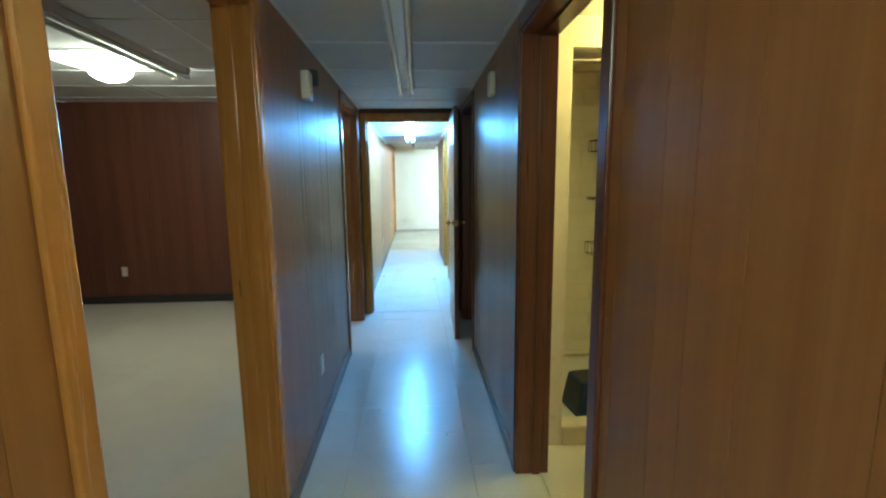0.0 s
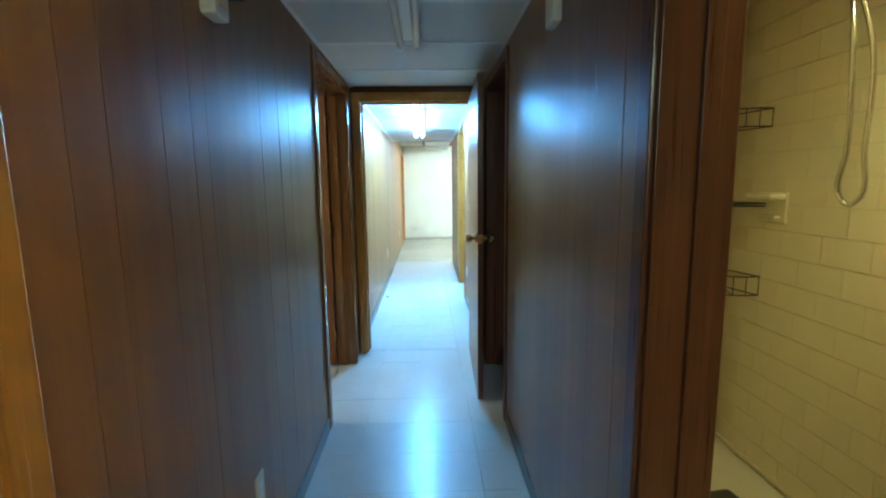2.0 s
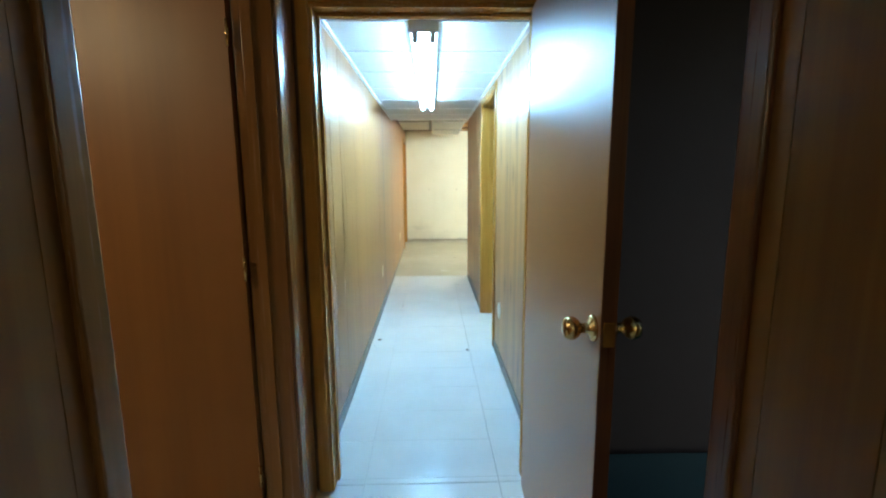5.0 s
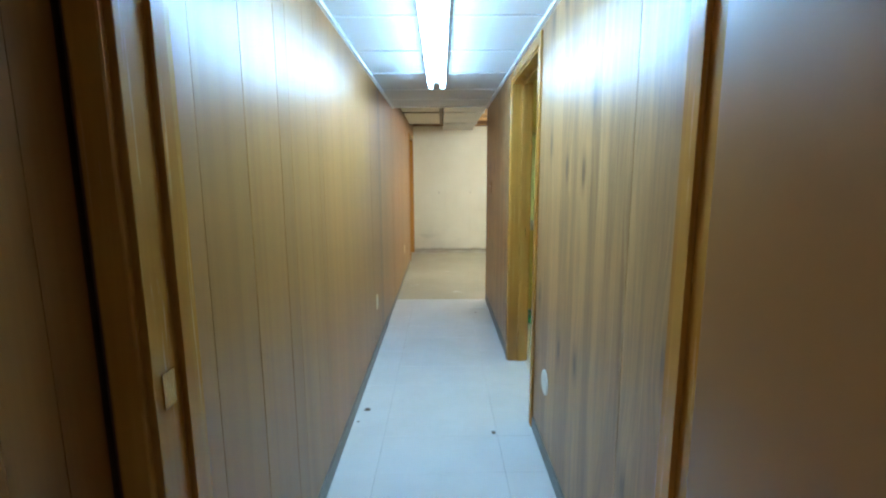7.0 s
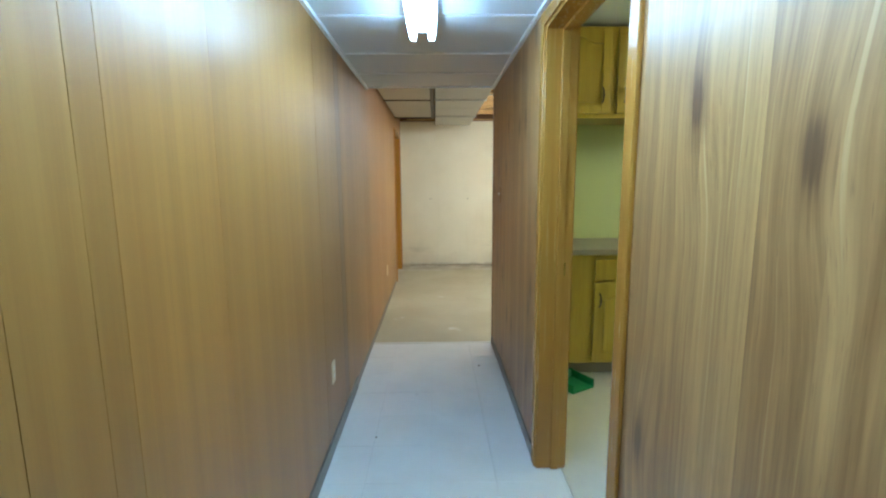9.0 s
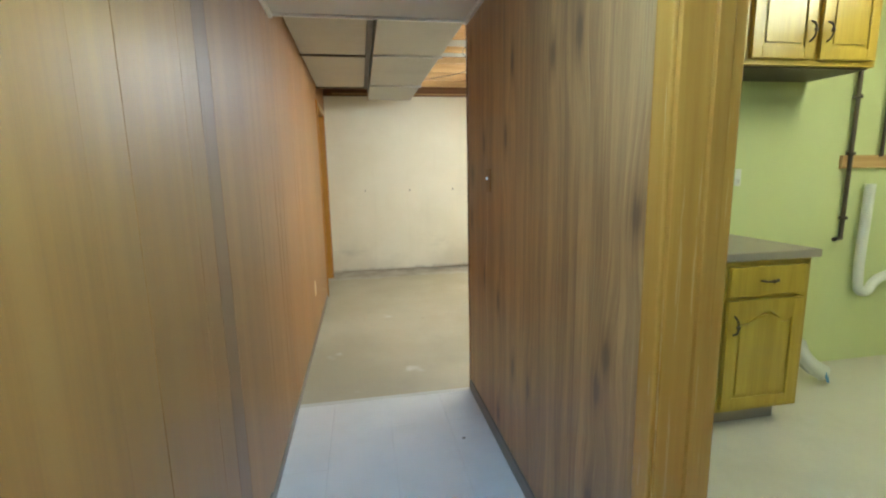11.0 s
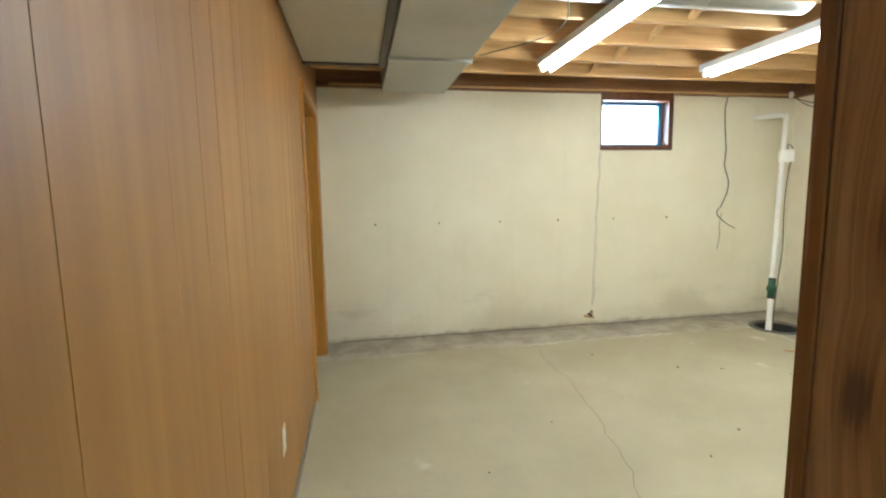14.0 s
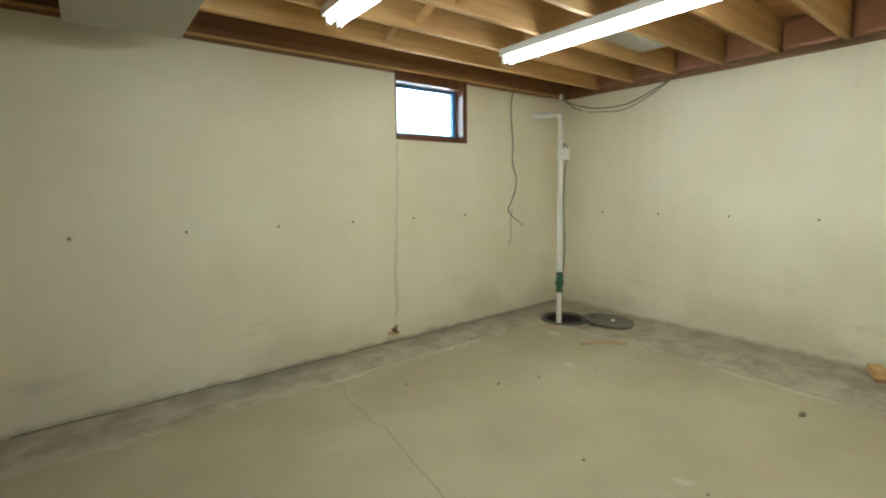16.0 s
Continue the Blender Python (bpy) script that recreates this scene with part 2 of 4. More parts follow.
def scuffed_tile():
    """Waxed vinyl: worn dull patches between glossy ones, faint dirt, gentle unevenness."""
    m, nt, b = nodes_of("vinyl_tile", 0.25)
    g = nt.nodes.new("ShaderNodeNewGeometry")
    big = noise_tex(nt, g.outputs["Position"], 3.2, 5.0, 0.6)
    mid = noise_tex(nt, g.outputs["Position"], 16.0, 5.0, 0.65)
    col = mixed(nt, ramp(nt, big, 0.35, 0.7), (0.69, 0.67, 0.61), (0.65, 0.63, 0.57))
    col = mixed(nt, math_node(nt, "MULTIPLY", ramp(nt, mid, 0.60, 0.80), 0.07), col, (0.45, 0.42, 0.36))
    nt.links.new(col, b.inputs["Base Color"])
    nt.links.new(math_node(nt, "MULTIPLY_ADD", ramp(nt, mid, 0.35, 0.68), 0.055, 0.212), b.inputs["Roughness"])
    bumped(nt, b, noise_tex(nt, g.outputs["Position"], 20.0, 3.0, 0.55), 0.22, 0.004)
    return m


PANEL = wood("brown_panel", (0.241, 0.106, 0.021), (0.304, 0.146, 0.031), 0.39, (16, 16, 0.3), 0.35, spread=0.07)
# darkened copy of PANEL: a bowed board's shade, put into the colour
PANEL_SHADED = wood("shaded_brown_panel", (0.165, 0.073, 0.024), (0.205, 0.098, 0.033), 0.39, (16, 16, 0.3), 0.35, spread=0.07)
PANEL_RED = wood("red_brown_panel", (0.115, 0.042, 0.024), (0.16, 0.062, 0.032), 0.42, (10, 10, 0.5), 0.35, spread=0.05)
KNOTTY = knotty_wood()
GROOVE = plain("groove_dark", (0.10, 0.046, 0.017), 0.7)
TRIM = wood("stained_trim", (0.34, 0.148, 0.02), (0.44, 0.21, 0.03), 0.25, (12, 12, 0.4), 0.4, spread=0.06)
TRIM_X = wood("stained_trim_level", (0.34, 0.148, 0.02), (0.44, 0.21, 0.03), 0.25, (12, 12, 0.4), 0.4, spread=0.06, along="x")
MID_TRIM = wood("brown_trim", (0.19, 0.08, 0.02), (0.27, 0.12, 0.03), 0.25, (12, 12, 0.4), 0.4, spread=0.06)
DARK_TRIM = wood("dark_trim", (0.09, 0.03, 0.012), (0.15, 0.055, 0.02), 0.3, (22, 22, 0.6), 0.5, spread=0.06)
DOOR = plain("flush_door_veneer", (0.29, 0.135, 0.036), 0.335, 0, 0.1, 1.5, 0.0, wear=0.04)
ORANGE_DOOR = wood("orange_door_veneer", (0.215, 0.083, 0.016), (0.275, 0.108, 0.022), 0.5, (5, 5, 0.22), 0.3, spread=0.04)
CABINET = wood("yellow_oak", (0.36, 0.235, 0.02), (0.46, 0.32, 0.032), 0.35, (16, 16, 0.8), 0.5, spread=0.04)
LUMBER = wood("raw_lumber", (0.42, 0.24, 0.08), (0.58, 0.37, 0.15), 0.7, (18, 18, 0.5), 0.5, spread=0.2, along="x")
DARK_LUMBER = wood("dark_lumber", (0.19, 0.09, 0.035), (0.29, 0.155, 0.065), 0.75, (18, 18, 0.5), 0.5, spread=0.2, along="x")
SUBFLOOR = wood("plywood", (0.34, 0.17, 0.055), (0.46, 0.26, 0.09), 0.75, (6, 6, 0.4), 0.5, spread=0.1, along="y")
TILE = scuffed_tile()
GROUT = plain("tile_joint", (0.57, 0.55, 0.49), 0.6)
SHEET = plain("sheet_vinyl", (0.62, 0.57, 0.46), 0.4, 0, 0.08, 3.0, 0.04, (0.45, 0.40, 0.30), 0.35)
CONCRETE = concrete_floor()
BLOCK = painted_block()
GREEN = plain("green_paint", (0.60, 0.63, 0.30), 0.5, 0, 0.05, 2.0, 0.12)
WHITE = plain("white_plastic", (0.78, 0.76, 0.70), 0.35)
IVORY = plain("ivory_plastic", (0.72, 0.62, 0.42), 0.4)
PVC = plain("pvc", (0.80, 0.78, 0.72), 0.35, 0, 0.05, 12.0, 0.03, (0.5, 0.44, 0.32), 0.3)
CEILING = plain("ceiling_panel", (0.70, 0.71, 0.70), 0.8, 0, 0.05, 5.0, 0.5)
CREAM_PANEL = plain("cream_ceiling_board", (0.50, 0.48, 0.40), 0.75, 0, 0.08, 3.0, 0.2, (0.36, 0.33, 0.26), 0.4)
TEE = plain("tee_bar_enamel", (0.80, 0.82, 0.82), 0.35, 0, 0.03)
# near-black base colour stands in for the missing light in the side room
UNLIT_DARK = plain("unlit_room_dark", (0.028, 0.02, 0.016), 0.7)
PLASTER = plain("plaster", (0.55, 0.47, 0.34), 0.7)
SHOWER_TILE = plain("glazed_tile", (0.76, 0.68, 0.46), 0.16, 0, 0.05, 6.0, 0.02)
SHOWER_GROUT = plain("shower_grout", (0.65, 0.56, 0.35), 0.8)
CREAM_ENAMEL = plain("cream_enamel", (0.74, 0.64, 0.42), 0.3)
CHROME = plain("chrome", (0.62, 0.60, 0.56), 0.18, 1.0, 0.05)
BRASS = plain("brass", (0.62, 0.44, 0.18), 0.22, 1.0, 0.1, 30.0)
GALV = plain("galvanised_steel", (0.52, 0.52, 0.50), 0.38, 0.9, 0.14, 6.0, 0.08)
DUCT_PAINT = plain("dull_duct_steel", (0.46, 0.45, 0.40), 0.5, 0.35, 0.1, 4.0, 0.08, (0.32, 0.30, 0.25), 0.4)
BLACK = plain("black_metal", (0.025, 0.022, 0.03), 0.4, 0.3)
BLACK_PLASTIC = plain("black_plastic", (0.03, 0.028, 0.026), 0.5)
NAVY = plain("navy_plastic", (0.018, 0.035, 0.10), 0.45)
IRON = plain("dark_pipe", (0.09, 0.07, 0.05), 0.5, 0.6)
LID = plain("sump_lid_plastic", (0.13, 0.115, 0.085), 0.65, 0, 0.2, 8.0, 0.1, (0.3, 0.27, 0.2), 0.4)
GREEN_RUBBER = plain("green_coupling", (0.02, 0.09, 0.04), 0.5)
LAMINATE = plain("grey_laminate", (0.30, 0.25, 0.19), 0.4)
TEAL = plain("teal_carpet", (0.05, 0.10, 0.10), 0.95, 0, 0.2, 60.0, 0.6)
CORD = plain("brown_cord", (0.10, 0.075, 0.05), 0.6)
FLEX = plain("foil_flex_duct", (0.60, 0.59, 0.55), 0.4, 0.5, 0.15, 20.0, 0.2)
DEBRIS = plain("dirt_crumb", (0.14, 0.11, 0.07), 0.9)
CLOTH = curtain_cloth()
FIXTURE = plain("white_enamel_fixture", (0.74, 0.74, 0.72), 0.35, 0, 0.04)
DEAD_TUBE = plain("dead_tube", (0.66, 0.68, 0.68), 0.12)
HALL_GLOW = glow("hall_tube_glow", COOL, HALL_TUBE)
ROOM_GLOW = glow("room_tube_glow", NEUTRAL, ROOM_TUBE)
GLOBE_GLOW = glow("globe_glow", WARM, GLOBE)
HALL_GLOBE_GLOW = glow("hall_globe_glow", (1.0, 0.86, 0.44), 35.0)
BATH_GLOW = glow("bath_globe_glow", (1.0, 0.69, 0.17), BATH_BULB)
KITCHEN_GLOW = glow("kitchen_tube_glow", (1.0, 0.96, 0.60), KITCHEN_TUBE)
DAY = glow("daylight_haze", (0.80, 0.92, 1.0), 22.0)
GLASS, g_nt, g_b = nodes_of("window_glass", 0.05)
g_b.inputs["Transmission Weight"].default_value, g_b.inputs["IOR"].default_value = 1.0, 1.45
BLUE_VINYL = plain("blue_grey_sash", (0.10, 0.25, 0.48), 0.4)


# ---- mesh helpers ----
def put_box(bm, x0, x1, y0, y1, z0, z1):
    r = bmesh.ops.create_cube(bm, size=1)
    for v in r["verts"]:
        v.co = Vector(((x0 + x1) / 2 + v.co.x * (x1 - x0), (y0 + y1) / 2 + v.co.y * (y1 - y0), (z0 + z1) / 2 + v.co.z * (z1 - z0)))


def finish(name, bm, mat, parent=None, bevel=0.0, at=None, smooth=False, segs=2):
    if bevel:
        bmesh.ops.bevel(bm, geom=bm.edges[:], offset=bevel, segments=segs, affect="EDGES", profile=0.6, clamp_overlap=True)
    me = bpy.data.meshes.new(name)
    bm.to_mesh(me)
    bm.free()
    me.materials.append(mat)
    if smooth:
        me.polygons.foreach_set("use_smooth", [True] * len(me.polygons))
    ob = new(name, me)
    if parent:
        ob.parent = parent
    if at:
        ob.matrix_basis = at
    return ob


def boxes(name, mat, *bs, parent=None, bevel=0.0, at=None):
    bm = bmesh.new()
    for b in bs:
        put_box(bm, *b)
    return finish(name, bm, mat, parent, bevel, at)


def lathe(name, mat, profile, segs=24, parent=None, at=None, caps=True):
    """A turned shape: (radius, height) pairs round the local z axis."""
    bm = bmesh.new()
    rings = [[bm.verts.new((r * math.cos(a), r * math.sin(a), z)) for a in (2 * math.pi * i / segs for i in range(segs))] for r, z in profile]
    for lo, hi in zip(rings, rings[1:]):
        for i in range(segs):
            bm.faces.new((lo[i], lo[(i + 1) % segs], hi[(i + 1) % segs], hi[i]))
    if caps and profile[0][0] > 0.0005:
        bm.faces.new(rings[0][::-1])
    if caps and profile[-1][0] > 0.0005:
        bm.faces.new(rings[-1])
    bmesh.ops.remove_doubles(bm, verts=bm.verts[:], dist=1e-5)
    bmesh.ops.recalc_face_normals(bm, faces=bm.faces[:])
    ob = finish(name, bm, mat, parent, at=at)
    for p in ob.data.polygons:
        p.use_smooth = len(p.vertices) == 4
    return ob


def tube(name, mat, pts, radius, parent=None, at=None, smooth_path=True, cyclic=False, res=3):
    cu = bpy.data.curves.new(name, "CURVE")
    cu.dimensions, cu.bevel_depth, cu.bevel_resolution, cu.use_fill_caps = "3D", radius, res, True
    if smooth_path:
        sp = cu.splines.new("BEZIER")
        sp.bezier_points.add(len(pts) - 1)
        for p, c in zip(sp.bezier_points, pts):
            p.co, p.handle_left_type, p.handle_right_type = c, "AUTO", "AUTO"
        sp.resolution_u = 6
    else:
        sp = cu.splines.new("POLY")
        sp.points.add(len(pts) - 1)
        for p, c in zip(sp.points, pts):
            p.co = (*c, 1)
    sp.use_cyclic_u = cyclic
    tmp = new("tmp", cu)
    me = bpy.data.meshes.new_from_object(tmp.evaluated_get(bpy.context.evaluated_depsgraph_get()))
    bpy.data.objects.remove(tmp)
    me.name = name
    me.materials.clear()
    me.materials.append(mat)
    me.polygons.foreach_set("use_smooth", [True] * len(me.polygons))
    ob = new(name, me)
    if parent:
        ob.parent = parent
    if at:
        ob.matrix_basis = at
    return ob


def thing(name, label, category, at, group="", kind=""):
    e = new(name)
    e.empty_display_size = 0.1
    e.matrix_basis = at
    return tagged(e, label, category, group, kind)


def setting(ob, label):
    return tagged(ob, label, kind="structure")


# ---- the plan ----
L, R, T = -0.51, 0.51, 0.12       # hall faces and wall thickness
CEIL, TOP = 2.12, 2.31            # hall ceiling, top of the concrete walls
END = 9.06                        # where the hall opens into the big room
FAR, EAST = 12.727, 4.43          # big room's far and right walls
SKIN = 0.006

# floors
hall_floor = setting(boxes("floor_hall", GROUT, (L - T, R + T, -2.2, END, -0.12, -0.008)), "off-white vinyl tile floor, glossy and scuffed")
setting(boxes("floor_side_room", SHEET, (-4.4, L - T, -2.2, 5.4, -0.12, -0.002)), "pale smooth floor of the side room")
setting(boxes("floor_bath", SHEET, (R + T, 1.8, -0.2, 3.4, -0.12, -0.002)), "pale mottled bathroom floor")
setting(boxes("floor_closet", TEAL, (R + T, 2.4, 3.4, 4.75, -0.12, -0.002)), "dark unlit room floor")
setting(boxes("floor_kitchen", SHEET, (R + T, 4.6, 4.75, END, -0.12, -0.002)), "pale vinyl kitchen floor")


def pit_floor():
    """The concrete slab with a round hole for the sump."""
    cx, cy, r, h = 3.82, 12.19, 0.2, 0.3
    bm = bmesh.new()
    n = 32
    circ = [bm.verts.new((cx + r * math.cos(2 * math.pi * i / n), cy + r * math.sin(2 * math.pi * i / n), 0)) for i in range(n)]
    low = [bm.verts.new((v.co.x, v.co.y, -0.6)) for v in circ]

    def sq(i):
        a = 2 * math.pi * i / n
        k = h / max(abs(math.cos(a)), abs(math.sin(a)))
        return (cx + k * math.cos(a), cy + k * math.sin(a), 0)
    outer = [bm.verts.new(sq(i)) for i in range(n)]
    for i in range(n):
        j = (i + 1) % n
        bm.faces.new((circ[i], outer[i], outer[j], circ[j]))
        bm.faces.new((circ[i], circ[j], low[j], low[i]))
    bm.faces.new(low)
    for x0, x1, y0, y1 in ((-2.2, cx - h, END, 13.0), (cx + h, 4.7, END, 13.0), (cx - h, cx + h, END, cy - h), (cx - h, cx + h, cy + h, 13.0)):
        q = [bm.verts.new(c) for c in ((x0, y0, 0), (x1, y0, 0), (x1, y1, 0), (x0, y1, 0))]
        bm.faces.new(q)
    bmesh.ops.recalc_face_normals(bm, faces=bm.faces[:])
    return finish("floor_big_room", bm, CONCRETE)


setting(pit_floor(), "bare stained concrete floor with a sump hole")
setting(boxes("floor_lip", CREAM_PANEL, (L, R, END - 0.02, END + 0.012, -0.01, 0.003)), "worn seam where tile meets bare concrete")

# walls along the hall: (y0, y1, z0, z1) stretches
def hall_wall(name, face, side, stretches, label, mat=GROOVE):
    a, b = (face - T, face - SKIN) if side < 0 else (face + SKIN, face + T)
    bs = [(a, b, y0, y1, z0, z1) for y0, y1, z0, z1 in stretches]
    return setting(boxes(name, mat, *bs), label)


A0, A1 = 0.69, 1.66        # side room's doorway
B0, B1 = 3.545, 4.47        # its second doorway
C0, C1 = 1.05, 1.95        # bathroom doorway
D0, D1 = 3.58, 4.40        # dark room's doorway
K0, K1 = 6.43, 7.33        # kitchen doorway
G0, G1 = 11.53, 12.42      # doorway at the big room's end
DH = 2.03
wall_left = hall_wall("wall_hall_left", L, -1, [(-2.2, A0, 0, CEIL), (A0, A1, DH, CEIL), (A1, B0, 0, CEIL), (B0, B1, DH, CEIL), (B1, END, 0, CEIL),
                                                (END, G0, 0, 2.6), (G0, G1, DH, 2.6), (G1, FAR, 0, 2.6)], "brown grooved wood paneling along the hall")
wall_right = hall_wall("wall_hall_right", R, 1, [(-2.2, C0, 0, CEIL), (C0, C1, DH, CEIL), (C1, D0, 0, CEIL), (D0, D1, DH, CEIL), (D1, K0, 0, CEIL),
                                                 (K0, K1, DH, CEIL), (K1, END - 0.12, 0, CEIL)], "brown wood paneling, knotty past the partition")
setting(boxes("wall_behind", PANEL, (L - T, R + T, -2.3, -2.2, 0, CEIL)), "paneled end wall of the hall")
wall_a = setting(boxes("wall_side_far", GROOVE, (-4.4, L - T, 5.4, 5.5, 0, 2.4)), "dark red-brown paneled wall")
wall_al = setting(boxes("wall_side_left", GROOVE, (-4.5, -4.4, -2.3, 5.5, 0, 2.4)), "dark red-brown paneled wall")
setting(boxes("wall_side_near", PANEL_RED, (-4.4, L - T, -2.3, -2.2, 0, 2.4)), "dark red-brown paneled wall")
setting(boxes("wall_side_hall_face", PANEL_RED, (L - T - 0.012, L - T - 0.003, -2.2, A0 - 0.07, 0, 2.4), (L - T - 0.012, L - T - 0.003, A1 + 0.07, B0 - 0.07, 0, 2.4),
              (L - T - 0.012, L - T - 0.003, B1 + 0.07, 5.4, 0, 2.4), (L - T - 0.012, L - T - 0.003, A0 - 0.07, A1 + 0.07, 2.1, 2.4), (L - T - 0.012, L - T - 0.003, B0 - 0.07, B1 + 0.07, 2.1, 2.4)), "paneling on the room side of the hall wall")
setting(boxes("wall_bath_near", CREAM_ENAMEL, (R + T, 1.9, -0.3, -0.2, 0, 2.2)), "cream bathroom wall")
# the room's darkness is in the colour of these walls and the ceiling
setting(boxes("wall_dark_room", UNLIT_DARK, (2.4, 2.5, 3.4, 4.85, 0, 2.2), (R + T, 2.4, 4.75, 4.85, 0, 2.2)), "wall of the unlit room, its darkness put into the colour")
setting(boxes("wall_kitchen_back", GREEN, (R + 0.03, 4.6, END - 0.14, END - 0.02, 0, 2.5)), "pale green painted kitchen wall")
setting(boxes("wall_kitchen_sides", GREEN, (4.5, 4.6, 4.85, END - 0.14, 0, 2.5), (R + T, 4.5, 4.85, 4.9, 0, 2.5)), "pale green painted kitchen walls")
setting(boxes("wall_kitchen_hall_face", GREEN, (R + T + 0.002, R + T + 0.012, 4.9, K0 - 0.07, 0, 2.5), (R + T + 0.002, R + T + 0.012, K1 + 0.07, END - 0.14, 0, 2.5)), "green painted face beside the doorway")
setting(boxes("wall_big_near", BLOCK, (R + 0.03, EAST, END - 0.016, END + 0.014, 0, 2.6)), "cream wall behind the kitchen")
setting(boxes("wall_big_right", BLOCK, (EAST, EAST + 0.25, END - 0.02, FAR + 0.3, -0.1, TOP)), "cream painted concrete wall, stained at the base")
WX0, WX1, WZ0 = 2.19, 2.98, 1.77
setting(boxes("wall_big_far", BLOCK, (-2.2, WX0, FAR, FAR + 0.25, -0.1, TOP), (WX1, EAST, FAR, FAR + 0.25, -0.1, TOP), (WX0, WX1, FAR, FAR + 0.25, -0.1, WZ0)),
        "cream painted concrete wall with a high window")
setting(boxes("wall_end_room", DARK_LUMBER, (-2.3, -2.2, 10.9, FAR, 0, 2.6), (-2.2, L - T, 10.9, 11.0, 0, 2.6)), "dark walls beyond the end doorway")
corner_strip = setting(boxes("trim_corner", MID_TRIM, (R - 0.004, R + 0.03, END - 0.01, END + 0.02, 0, CEIL), bevel=0.003), "dark wooden corner strip")

# ceilings
setting(boxes("ceiling_hall", CEILING, (L - T, R + T, -2.3, END, CEIL, CEIL + 0.05)), "white suspended ceiling panels")
tees = [(L, R, y - 0.012, y + 0.012, CEIL - 0.006, CEIL - 0.001) for y in (-1.2, -0.6, 0.0, 0.62, 1.23, 1.84, 2.45, 3.05, 3.62, 4.2, 5.2, 5.75, 6.3, 6.9, 7.48, 8.1, 8.6)]
tees += [(L, L + 0.02, -2.2, 4.7, CEIL - 0.007, CEIL - 0.0015), (R - 0.02, R, -2.2, 4.7, CEIL - 0.007, CEIL - 0.0015),
         (L, L + 0.018, 4.84, END, CEIL - 0.02, CEIL - 0.0015), (R - 0.018, R, 4.84, END, CEIL - 0.02, CEIL - 0.0015), (L, R, END - 0.02, END, CEIL - 0.012, CEIL - 0.0015)]
setting(boxes("trim_ceiling_tees", TEE, *tees), "thin white ceiling tee bars")
setting(boxes("ceiling_bulkhead", CREAM_PANEL, (L, R + 0.03, END - 0.02, END, CEIL + 0.0, 2.6)), "board closing the dropped ceiling")
ga = [(-4.4, L - T, y - 0.012, y + 0.012, 2.294, 2.299) for y in (-1.5, -0.9, -0.3, 0.3, 0.9, 1.5, 2.1, 2.7, 3.3, 3.9, 4.5, 5.1)] + [(x - 0.012, x + 0.012, -2.2, 5.4, 2.292, 2.2985) for x in (-3.8, -2.55, -1.3)]
setting(boxes("ceiling_side_room", CEILING, (-4.4, L - T, -2.2, 5.4, 2.30, 2.35)), "white suspended ceiling of the side room")
setting(boxes("trim_side_tees", TEE, *ga), "thin white ceiling tee bars")
setting(boxes("ceiling_bath", CREAM_ENAMEL, (R + T, 1.9, -0.3, 3.4, 2.16, 2.2)), "cream bathroom ceiling")
setting(boxes("ceiling_dark_room", UNLIT_DARK, (R + T, 2.5, 3.4, 4.85, 2.2, 2.25)), "ceiling of the unlit room, its darkness put into the colour")
setting(boxes("ceiling_kitchen", CEILING, (R + T, 4.6, 4.85, END - 0.02, 2.42, 2.5)), "white kitchen ceiling")
setting(boxes("ceiling_big_room", SUBFLOOR, (-2.3, 4.7, END - 0.02, 13.1, 2.6, 2.64)), "plywood underside above open joists")

# baseboards and dark door-side trims
bb = []
for y0, y1 in ((-2.2, A0 - 0.06), (A1 + 0.06, B0 - 0.06), (4.9, 8.23)):
    bb.append((L, L + 0.012, y0, y1, 0, 0.075))
bb.append((L, L + 0.006, 8.24, G0 - 0.1, 0, 0.05))
for y0, y1 in ((-2.2, C0 - 0.06), (C1 + 0.06, D0 - 0.06), (4.9, K0 - 0.06), (K1 + 0.06, END - 0.02)):
    bb.append((R - 0.010, R, y0, y1, 0, 0.07))
VINYL_BASE = plain("grey_vinyl_base", (0.17, 0.15, 0.12), 0.45)
setting(boxes("baseboard_hall", VINYL_BASE, *bb, bevel=0.003), "grey-brown vinyl cove base")
setting(boxes("baseboard_side_room", BLACK_PLASTIC, (-4.394, L - T - 0.02, 5.38, 5.394, 0, 0.09), (-4.394, -4.38, -2.2, 5.38, 0, 0.09)), "dark baseboard")


# ---- door frames ----
def door_frame(at, w, d, h=DH, mat=TRIM, label="stained wooden door frame", both=True, strike=None, cas=0.057, stop=0.5):
    e = thing("door_frame", label, "door frame", at, kind="structure")
    boxes("jamb", mat, (-0.001, 0.02, -0.004, d + 0.004, 0, h), (w - 0.02, w + 0.001, -0.004, d + 0.004, 0, h), parent=e, bevel=0.002)
    boxes("head_jamb", mat, (0.02, w - 0.02, -0.004, d + 0.004, h - 0.02, h + 0.001), parent=e)
    boxes("stop", mat, (0.02, 0.031, d * stop, d * stop + 0.035, 0, h - 0.02), (w - 0.031, w - 0.02, d * stop, d * stop + 0.035, 0, h - 0.02),
          (0.031, w - 0.031, d * stop, d * stop + 0.035, h - 0.031, h - 0.02), parent=e, bevel=0.002)
    for y0, y1 in ((-0.014, 0.0), (d, d + 0.014))[: 2 if both else 1]:
        boxes("casing", mat, (0.008 - cas, 0.008, y0, y1, 0, h - 0.006 + cas), (w - 0.008, w - 0.008 + cas, y0, y1, 0, h - 0.006 + cas),
              parent=e, bevel=0.005)
        boxes("head_casing", mat, (0.009, w - 0.009, y0, y1, h - 0.006, h - 0.006 + cas), parent=e, bevel=0.004)
